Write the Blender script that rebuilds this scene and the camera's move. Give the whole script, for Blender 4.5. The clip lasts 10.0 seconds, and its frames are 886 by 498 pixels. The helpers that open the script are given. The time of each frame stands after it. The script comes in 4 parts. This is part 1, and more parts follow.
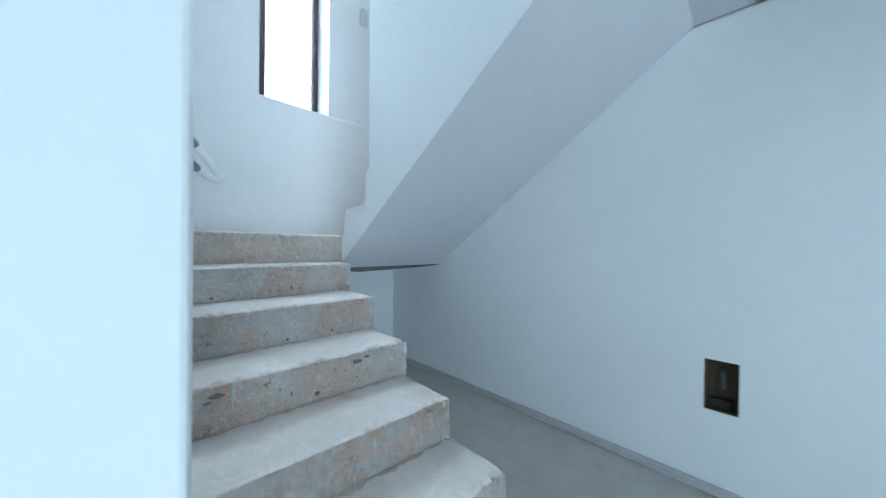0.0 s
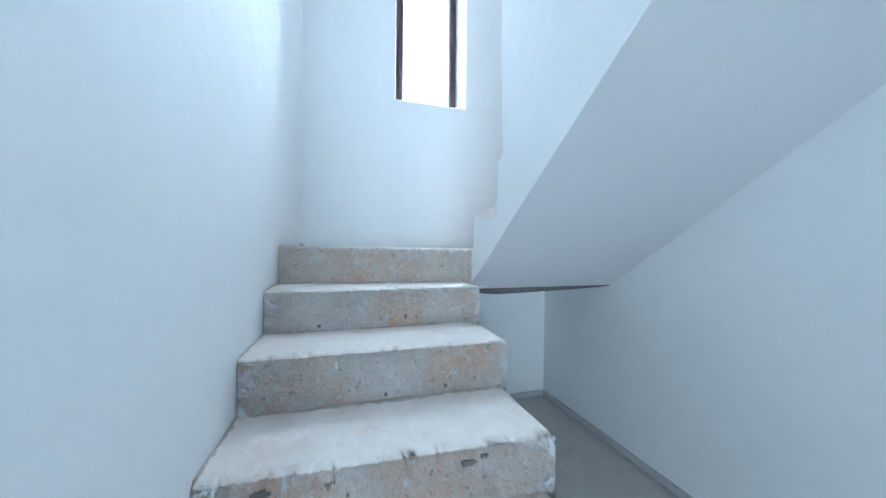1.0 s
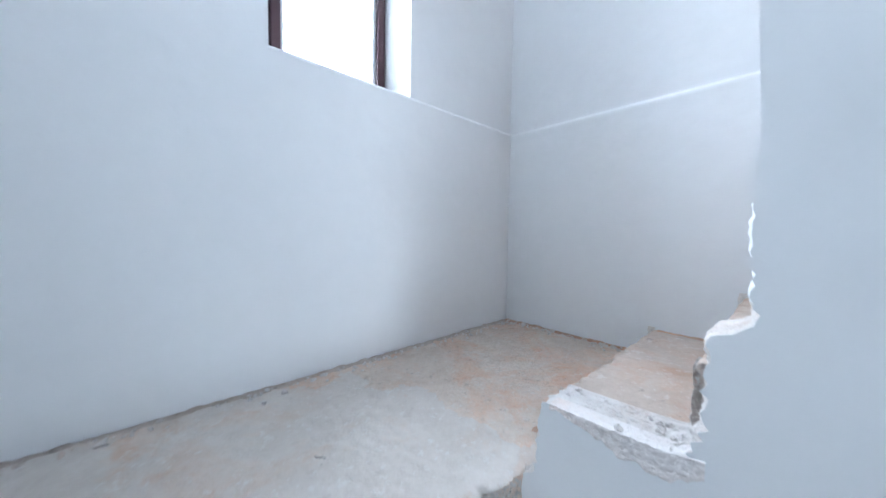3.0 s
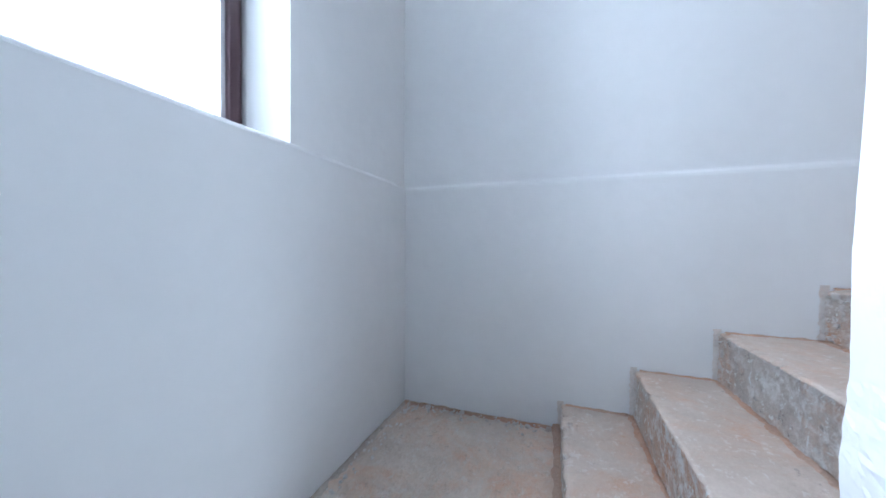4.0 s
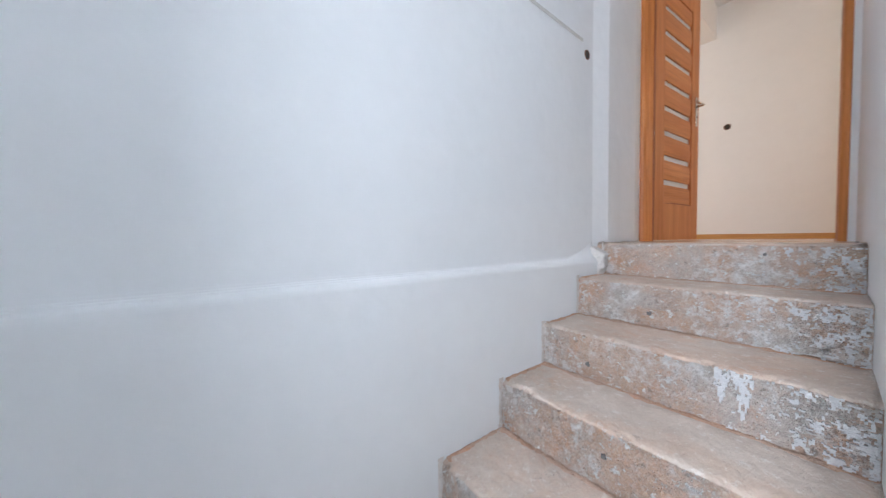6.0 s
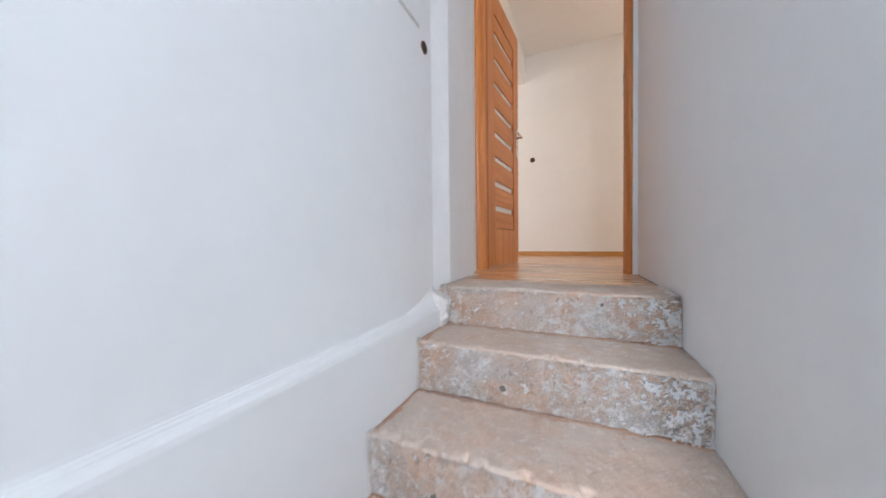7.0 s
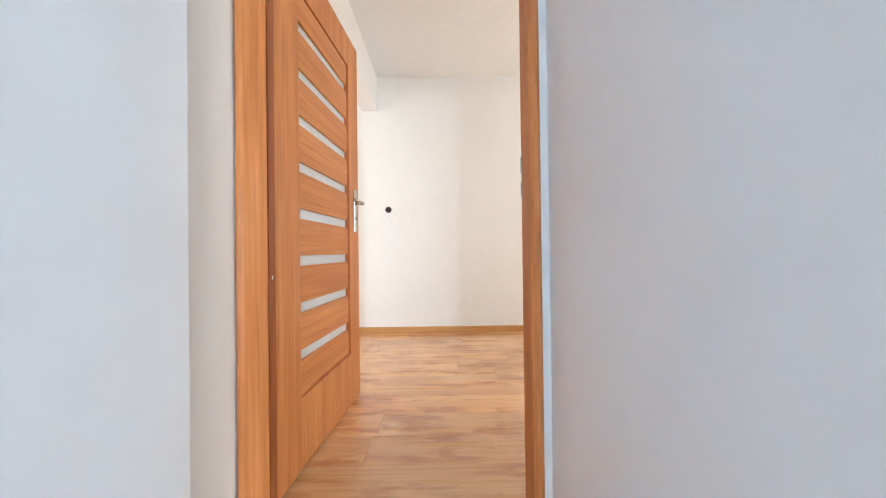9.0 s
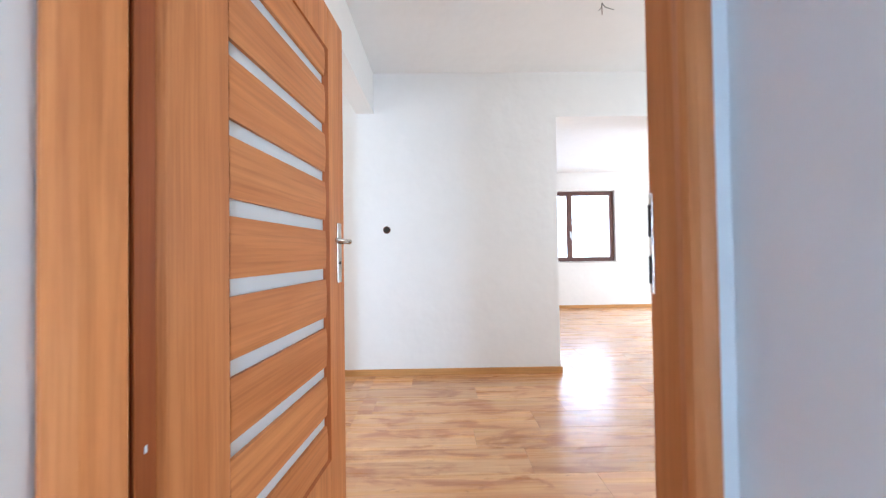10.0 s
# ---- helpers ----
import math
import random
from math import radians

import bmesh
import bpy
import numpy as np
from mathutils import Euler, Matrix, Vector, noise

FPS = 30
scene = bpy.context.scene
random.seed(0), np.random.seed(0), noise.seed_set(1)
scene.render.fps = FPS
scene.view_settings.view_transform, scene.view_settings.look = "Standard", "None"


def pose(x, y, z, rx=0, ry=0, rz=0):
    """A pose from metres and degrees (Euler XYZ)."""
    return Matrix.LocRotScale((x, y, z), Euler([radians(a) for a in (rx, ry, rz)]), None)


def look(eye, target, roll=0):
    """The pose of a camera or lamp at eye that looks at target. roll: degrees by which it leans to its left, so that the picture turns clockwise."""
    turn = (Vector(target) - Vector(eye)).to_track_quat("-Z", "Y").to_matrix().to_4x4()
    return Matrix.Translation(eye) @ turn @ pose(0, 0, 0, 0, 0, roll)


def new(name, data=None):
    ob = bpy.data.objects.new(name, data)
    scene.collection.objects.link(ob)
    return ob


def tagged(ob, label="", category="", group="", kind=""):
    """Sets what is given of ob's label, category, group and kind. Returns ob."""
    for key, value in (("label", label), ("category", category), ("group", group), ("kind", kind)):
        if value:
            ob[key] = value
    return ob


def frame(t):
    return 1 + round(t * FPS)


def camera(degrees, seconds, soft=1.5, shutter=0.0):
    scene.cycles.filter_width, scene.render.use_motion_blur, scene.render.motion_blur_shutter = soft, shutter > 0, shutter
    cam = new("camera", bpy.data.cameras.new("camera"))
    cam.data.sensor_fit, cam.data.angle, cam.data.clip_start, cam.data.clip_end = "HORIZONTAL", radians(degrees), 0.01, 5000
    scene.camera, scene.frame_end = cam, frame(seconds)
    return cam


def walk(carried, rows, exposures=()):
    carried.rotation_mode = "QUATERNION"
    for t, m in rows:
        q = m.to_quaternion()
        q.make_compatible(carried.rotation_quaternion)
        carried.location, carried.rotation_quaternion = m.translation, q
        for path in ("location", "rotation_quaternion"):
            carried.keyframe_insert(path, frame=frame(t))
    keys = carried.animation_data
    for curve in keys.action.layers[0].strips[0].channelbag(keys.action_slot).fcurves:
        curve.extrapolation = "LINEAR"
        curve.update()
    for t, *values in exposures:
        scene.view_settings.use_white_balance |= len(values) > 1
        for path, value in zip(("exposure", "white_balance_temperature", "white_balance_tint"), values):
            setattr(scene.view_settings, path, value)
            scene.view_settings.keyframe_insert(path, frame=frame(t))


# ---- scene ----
cam = camera(110.1, 10.0, soft=1.2, shutter=0.25)
PATH = [
    (0, (-0.052, -2.007, -0.089), (1.362, -0.592, -0.101), 0.7),
    (0.3, (0.099, -1.91, -0.087), (1.281, -0.296, -0.088), 0.6),
    (0.5, (0.191, -1.839, -0.075), (1.206, -0.116, -0.078), 0.6),
    (0.7, (0.256, -1.746, -0.073), (1.099, 0.068, -0.061), 0.5),
    (1, (0.316, -1.585, -0.028), (0.89, 0.33, -0.024), 0.5),
    (1.5, (0.353, -1.251, 0.079), (0.814, 0.695, 0.072), 0.5),
    (2, (0.399, -0.939, 0.21), (1.02, 0.96, 0.131), 0.1),
    (2.3, (0.392, -0.801, 0.297), (1.236, 1.013, 0.213), 0.4),
    (2.5, (0.364, -0.712, 0.37), (1.354, 1.02, 0.228), 0.9),
    (2.7, (0.356, -0.601, 0.417), (1.49, 1.041, 0.28), 1.0),
    (3.8, (0.425, -0.133, 0.712), (2.22, 0.748, 0.655), 0.6),
    (4.2, (0.519, -0.002, 0.831), (2.46, 0.48, 0.812), 0.0),
    (4.5, (0.612, 0.068, 0.922), (2.605, 0.238, 0.885), -0.3),
    (4.8, (0.677, 0.118, 0.999), (2.672, -0.004, 0.945), -0.4),
    (5.2, (0.782, 0.131, 1.112), (2.709, -0.392, 1.013), -0.4),
    (6.3, (1.224, -0.153, 1.184), (2.604, -1.6, 1.131), -0.6),
    (6.5, (1.286, -0.235, 1.219), (2.516, -1.811, 1.162), -0.5),
    (7, (1.353, -0.495, 1.315), (2.157, -2.325, 1.273), -0.6),
    (7.5, (1.376, -0.787, 1.457), (1.712, -2.758, 1.425), -0.5),
    (8, (1.356, -1.068, 1.632), (1.355, -3.067, 1.585), -0.6),
    (8.5, (1.347, -1.333, 1.798), (1.336, -3.333, 1.752), -0.7),
    (9, (1.38, -1.553, 1.962), (1.365, -3.553, 1.974), -0.7),
    (9.5, (1.413, -1.788, 2.07), (1.401, -3.788, 2.094), -0.8),
    (10, (1.45, -2.049, 2.184), (1.433, -4.049, 2.211), -0.8),
]
EXPOSURES = [(0.0, 0.08, 5400, 0), (0.3, 0.2, 5250, -2), (0.7, 0.33, 5250, 0), (1.0, 0.39, 5350, 2), (2.0, 0.28, 5650, 6), (2.5, 0.28, 5800, 9), (4.0, -0.18, 5600, 11), (4.5, -0.24, 5600, 11), (5.0, -0.13, 5750, 12), (6.5, -0.13, 6200, 13), (7.0, 0.01, 6200, 13),
             (7.5, 0.22, 6200, 12), (8.5, 0.52, 5950, 8), (9.0, 0.64, 5650, 5), (9.5, 0.66, 5250, 4), (10.0, 0.5, 4950, 5)]
# strengths of the daylight through the openings and of the hall fill, in watts
W_STAIR, W_LOWER, W_FAR, W_FAR2, W_SIDE, W_HALL_FILL = 84, 68, 17, 64, 25, 21
walk(cam, [(t, look(eye, target, roll)) for t, eye, target, roll in PATH],
     exposures=EXPOSURES)

# ---- world and lights ----
world = bpy.data.worlds.new("sky")
scene.world = world
world.use_nodes = True
_n = world.node_tree.nodes
_sky = _n.new("ShaderNodeTexSky")
_sky.sky_type = "NISHITA"
_sky.sun_disc = False
_sky.sun_elevation = radians(40)
_sky.sun_rotation = radians(200)
world.node_tree.links.new(_sky.outputs[0], _n["Background"].inputs[0])
_n["Background"].inputs[1].default_value = 0.1


def window_light(name, x, y, z, w, h, turn, watts, col, tilt=0.0):
    lamp = bpy.data.lights.new(name, "AREA")
    lamp.shape, lamp.size, lamp.size_y = "RECTANGLE", w, h
    lamp.energy, lamp.color = watts, col
    ob = new(name, lamp)
    # the lamp shines along its own -z; turn 0 shines towards -y
    ob.matrix_world = pose(x, y, z, -90 + tilt, 0, 0) if turn == 0 else pose(x, y, z, 90, 0, turn - 180)
    return ob


window_light("daylight_stair_window", 0.885, 1.15, 2.02, 0.48, 1.90, 0, W_STAIR, (0.86, 0.94, 1.0))
window_light("daylight_lower_hall", -0.5, -4.95, -0.2, 2.0, 1.5, 180, W_LOWER, (0.82, 0.93, 1.0))
window_light("daylight_far_window", -0.99, -7.95, 2.65, 1.6, 1.25, 180, W_FAR, (0.97, 0.97, 1.0))
# far and side room lamps: their windows are out of view, added for brightness
window_light("daylight_far_room", -3.95, -6.2, 2.3, 1.6, 2.0, 90, W_FAR2, (1.0, 0.92, 0.80))
# fill lamp in an invented west window, evens out the hall light
window_light("fill_hall_west", -1.28, -3.6, 2.6, 1.3, 1.4, 90, W_HALL_FILL, (1.0, 0.88, 0.72))
window_light("daylight_side_room", 4.4, -3.7, 2.6, 1.4, 1.4, 270, W_SIDE, (1.0, 0.88, 0.72))


# ---- materials ----
def mat(name):
    m = bpy.data.materials.new(name)
    m.use_nodes = True
    nt = m.node_tree
    return m, nt, nt.nodes["Principled BSDF"]


def node(nt, kind, **props):
    n = nt.nodes.new(kind)
    for k, v in props.items():
        n.inputs[k].default_value = v
    return n


def coords(nt, scale=(1, 1, 1), rnd=False):
    tc = nt.nodes.new("ShaderNodeTexCoord")
    mp = nt.nodes.new("ShaderNodeMapping")
    mp.inputs["Scale"].default_value = scale
    nt.links.new(tc.outputs["Object"], mp.inputs["Vector"])
    if rnd:
        oi = nt.nodes.new("ShaderNodeObjectInfo")
        mul = nt.nodes.new("ShaderNodeVectorMath")
        mul.operation = "SCALE"
        mul.inputs[0].default_value = (37.0, 53.0, 71.0)
        nt.links.new(oi.outputs["Random"], mul.inputs["Scale"])
        nt.links.new(mul.outputs[0], mp.inputs["Location"])
    return mp.outputs["Vector"]


def noise_fac(nt, vec, scale, detail=4.0, rough=0.55, lo=0.35, hi=0.65, distort=0.0):
    n = node(nt, "ShaderNodeTexNoise", Scale=scale, Detail=detail, Roughness=rough, Distortion=distort)
    nt.links.new(vec, n.inputs["Vector"])
    r = nt.nodes.new("ShaderNodeMapRange")
    r.inputs["From Min"].default_value, r.inputs["From Max"].default_value = lo, hi
    nt.links.new(n.outputs["Fac"], r.inputs["Value"])
    return r.outputs["Result"]


def mix(nt, fac, a, b):
    m = nt.nodes.new("ShaderNodeMix")
    m.data_type = "RGBA"
    for sock, v in ((0, fac), (6, a), (7, b)):
        if isinstance(v, (tuple, float, int)):
            m.inputs[sock].default_value = (*v, 1) if isinstance(v, tuple) else v
        else:
            nt.links.new(v, m.inputs[sock])
    return m.outputs[2]


def times(nt, a, b):
    m = nt.nodes.new("ShaderNodeMath")
    m.operation = "MULTIPLY"
    for k, v in ((0, a), (1, b)):
        if isinstance(v, (float, int)):
            m.inputs[k].default_value = v
        else:
            nt.links.new(v, m.inputs[k])
    return m.outputs[0]


def bump(nt, bsdf, pairs):
    prev = None
    for height, strength, dist in pairs:
        b = node(nt, "ShaderNodeBump", Strength=abs(strength), Distance=dist)
        b.invert = strength < 0
        nt.links.new(height, b.inputs["Height"])
        if prev is not None:
            nt.links.new(prev, b.inputs["Normal"])
        prev = b.outputs["Normal"]
    nt.links.new(prev, bsdf.inputs["Normal"])


def plaster(name, base, stain, rough=0.75):
    """Painted smooth plaster with faint clouds and trowel waves."""
    m, nt, b = mat(name)
    v = coords(nt)
    big = noise_fac(nt, v, 1.6, 3, 0.5, 0.3, 0.7)
    fine = noise_fac(nt, v, 14, 4, 0.6, 0.35, 0.75)
    c = mix(nt, times(nt, big, 0.7), base, stain)
    c = mix(nt, times(nt, fine, 0.22), c, tuple(x * 0.9 for x in base))
    nt.links.new(c, b.inputs["Base Color"])
    b.inputs["Roughness"].default_value = rough
    b.inputs["Specular IOR Level"].default_value = 0.3
    grain = noise_fac(nt, v, 220, 3, 0.6, 0.2, 0.8)
    wave = noise_fac(nt, v, 3.2, 3, 0.5, 0.2, 0.8)
    bump(nt, b, ((wave, 0.35, 0.02), (fine, 0.12, 0.004), (grain, 0.08, 0.001)))
    return m


M_WALL = plaster("white_plaster", (0.862, 0.873, 0.883), (0.828, 0.84, 0.852))
M_WALL_WARM = plaster("warm_white_plaster", (0.87, 0.855, 0.83), (0.84, 0.82, 0.79))
M_CEIL = plaster("ceiling_plaster", (0.86, 0.85, 0.83), (0.83, 0.82, 0.80))
# greyer than the walls: the shade of the undersides is in its colour
M_SOFFIT_SHADE = plaster("shaded_soffit_plaster", (0.69, 0.685, 0.715), (0.64, 0.635, 0.665), 0.9)


def concrete(name, pale, grey, brown, patch, white=0.0, dark_spots=0.0, brown_amt=0.8, coarse=1.0, wash_lo=0.52, warm_scale=2.6):
    """Bare concrete: mottled greys, warm dirt, lime residue, drips, pits and a few dark blots."""
    m, nt, b = mat(name)
    v = coords(nt, rnd=True)
    cloud = noise_fac(nt, v, 6.0, 8, 0.7, 0.38, 0.62, 0.4)
    warm = noise_fac(nt, v, warm_scale, 9, 0.7, patch, patch + 0.12, 0.5)
    rust = noise_fac(nt, v, 9.0, 7, 0.68, 0.50, 0.64, 0.4)
    fine = noise_fac(nt, v, 60, 6, 0.7, 0.36, 0.66)
    lump = noise_fac(nt, v, 24, 5, 0.62, 0.30, 0.70, 0.2)
    grit = noise_fac(nt, v, 150, 4, 0.7, 0.50, 0.62)
    c = mix(nt, cloud, pale, grey)
    c = mix(nt, times(nt, warm, brown_amt * 0.75), c, brown)
    c = mix(nt, times(nt, times(nt, warm, rust), brown_amt * 0.7), c, tuple(x * y for x, y in zip(brown, (0.96, 0.78, 0.66))))
    c = mix(nt, times(nt, fine, 0.24 * coarse), c, tuple(x * 0.58 for x in grey))
    c = mix(nt, times(nt, lump, 0.22 * coarse), c, tuple(x * 0.66 for x in grey))
    c = mix(nt, times(nt, grit, 0.28 * coarse), c, tuple(min(0.82, x * 1.35) for x in pale))
    heights = [(lump, 0.8 * coarse, 0.016 * coarse), (fine, 0.7 * coarse, 0.006), (grit, 0.5 * coarse, 0.002)]
    pits = noise_fac(nt, v, 30, 5, 0.7, 0.615, 0.66, 0.25)
    c = mix(nt, times(nt, pits, 0.55 * coarse * coarse), c, tuple(x * 0.38 for x in grey))
    heights.append((pits, -0.5 * coarse, 0.004))
    if white:
        wash = noise_fac(nt, v, 3.3, 9, 0.72, wash_lo, wash_lo + 0.09, 0.5)
        flake = noise_fac(nt, v, 26, 8, 0.75, 0.45, 0.60, 0.2)
        chalk = times(nt, wash, flake)
        c = mix(nt, times(nt, chalk, white), c, (0.84, 0.80, 0.77))
        bits = noise_fac(nt, v, 36, 5, 0.7, 0.585, 0.62, 0.25)
        c = mix(nt, times(nt, bits, white), c, (0.80, 0.78, 0.75))
        # splashes of paint that ran down
        vd = coords(nt, (34, 34, 5), True)
        drip = noise_fac(nt, vd, 1.0, 3, 0.5, 0.70, 0.73, 0.2)
        c = mix(nt, times(nt, drip, white * 0.9), c, (0.82, 0.82, 0.81))
        heights += [(chalk, 0.7 * coarse, 0.006 * coarse), (bits, 0.8 * coarse, 0.006 * coarse)]
    if dark_spots:
        blot = noise_fac(nt, v, 8.5, 7, 0.7, 0.66, 0.69, 0.25)
        c = mix(nt, times(nt, blot, dark_spots), c, (0.105, 0.10, 0.10))
        heights.append((blot, -0.4, 0.004))
    nt.links.new(c, b.inputs["Base Color"])
    b.inputs["Roughness"].default_value = 0.94
    b.inputs["Specular IOR Level"].default_value = 0.2
    bump(nt, b, heights)
    return m


M_RISER = concrete("rough_concrete_riser", (0.90, 0.82, 0.765), (0.74, 0.66, 0.61), (0.83, 0.56, 0.39), 0.47, 1.0, 0.0, 0.95, 1.28, 0.49, 3.4)
M_RISER_WARM = concrete("ochre_stained_riser", (0.89, 0.79, 0.71), (0.74, 0.65, 0.58), (0.84, 0.60, 0.45), 0.44, 1.0, 0.5, 0.85, 1.15, 0.51, 2.2)
M_TREAD = concrete("worn_concrete_tread", (0.88, 0.82, 0.77), (0.80, 0.725, 0.67), (0.74, 0.62, 0.53), 0.52, 0.25, 0.0, 0.7, 0.5)
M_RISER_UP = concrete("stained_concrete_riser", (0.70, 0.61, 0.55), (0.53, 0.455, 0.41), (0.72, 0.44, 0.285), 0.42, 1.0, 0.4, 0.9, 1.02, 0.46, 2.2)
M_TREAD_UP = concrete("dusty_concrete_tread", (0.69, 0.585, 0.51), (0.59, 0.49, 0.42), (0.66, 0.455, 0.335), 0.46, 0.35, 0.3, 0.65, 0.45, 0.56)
M_LANDING = concrete("dusty_landing_concrete", (0.78, 0.72, 0.67), (0.69, 0.63, 0.575), (0.71, 0.55, 0.44), 0.49, 0.5, 0.75, 0.7, 0.42, 0.56)
M_LANDING_BROWN = concrete("brown_dirty_concrete", (0.83, 0.725, 0.635), (0.72, 0.605, 0.515), (0.80, 0.53, 0.37), 0.46, 0.35, 0.5, 0.75, 0.7, 0.55)
M_DUST = concrete("brick_dust_mortar", (0.68, 0.48, 0.37), (0.58, 0.39, 0.30), (0.66, 0.37, 0.24), 0.45, 0.0, 0.0, 0.8, 0.9)
M_DIRT = concrete("grey_dirt_mortar", (0.72, 0.63, 0.56), (0.62, 0.535, 0.47), (0.62, 0.48, 0.38), 0.5, 0.0, 0.0, 0.7, 0.9)
M_BROKEN = concrete("broken_white_plaster", (0.86, 0.82, 0.79), (0.78, 0.73, 0.69), (0.66, 0.53, 0.45), 0.50, 0.0, 0.0, 0.7, 0.8)
M_TORN = concrete("torn_pinkish_plaster", (0.90, 0.86, 0.84), (0.86, 0.80, 0.77), (0.84, 0.72, 0.65), 0.52, 0.0, 0.0, 0.6, 0.6)
M_WHITEWASH = concrete("peeling_white_paint", (0.81, 0.80, 0.80), (0.73, 0.72, 0.72), (0.70, 0.65, 0.62), 0.55, 0.0, 0.0, 0.5, 0.7)
M_SCRAP = concrete("pale_mortar_scraps", (0.80, 0.735, 0.69), (0.69, 0.62, 0.575), (0.70, 0.54, 0.43), 0.5, 0.0, 0.0, 0.6, 1.0)
# near black, for strips that stand in for shade
M_SHADE = concrete("dark_shade_concrete", (0.20, 0.19, 0.19), (0.14, 0.135, 0.135), (0.20, 0.17, 0.15), 0.5, 0.0, 0.0, 0.4, 0.8)
M_BLOT = concrete("dark_spot_concrete", (0.30, 0.28, 0.27), (0.20, 0.19, 0.185), (0.28, 0.23, 0.20), 0.5, 0.0, 0.0, 0.4, 0.9)
M_SCREED = concrete("grey_floor_screed", (0.62, 0.595, 0.56), (0.55, 0.525, 0.49), (0.56, 0.50, 0.44), 0.55, 0.0, 0.0, 0.4, 0.4)


def simple(name, col, rough, metal=0.0, vary=0.12, scale=30.0):
    m, nt, b = mat(name)
    v = coords(nt)
    f = noise_fac(nt, v, scale, 4, 0.6, 0.3, 0.7)
    nt.links.new(mix(nt, f, col, tuple(x * (1 - vary) for x in col)), b.inputs["Base Color"])
    b.inputs["Roughness"].default_value = rough
    b.inputs["Metallic"].default_value = metal
    bump(nt, b, ((f, 0.08, 0.002),))
    return m


M_STEEL = simple("satin_nickel", (0.62, 0.58, 0.52), 0.25, 1.0, 0.05)
M_HOOK_SHADE = simple("hook_shade", (0.30, 0.33, 0.35), 0.45, 0.6)
M_HOOK = simple("white_metal_hook", (0.93, 0.93, 0.93), 0.3, 0.0)
M_HOLE = simple("dark_box_interior", (0.035, 0.028, 0.02), 0.8, 0.0, 0.5, 20)
M_BOXPLASTIC = simple("brown_box_plastic", (0.085, 0.06, 0.03), 0.6, 0.0, 0.4, 25)
M_CABLE = simple("grey_conduit", (0.09, 0.095, 0.09), 0.6)
M_TERRACOTTA = simple("red_brown_box", (0.22, 0.09, 0.05), 0.7, 0.0, 0.3)
M_SKIRT = simple("grey_painted_skirting", (0.54, 0.525, 0.53), 0.75)
M_PVC = simple("white_plastic", (0.75, 0.76, 0.75), 0.5)
M_SILL = simple("white_mortar_sill", (0.70, 0.69, 0.66), 0.85, 0.0, 0.2, 18)
M_STRIP = simple("pale_window_seal", (0.68, 0.68, 0.72), 0.5)


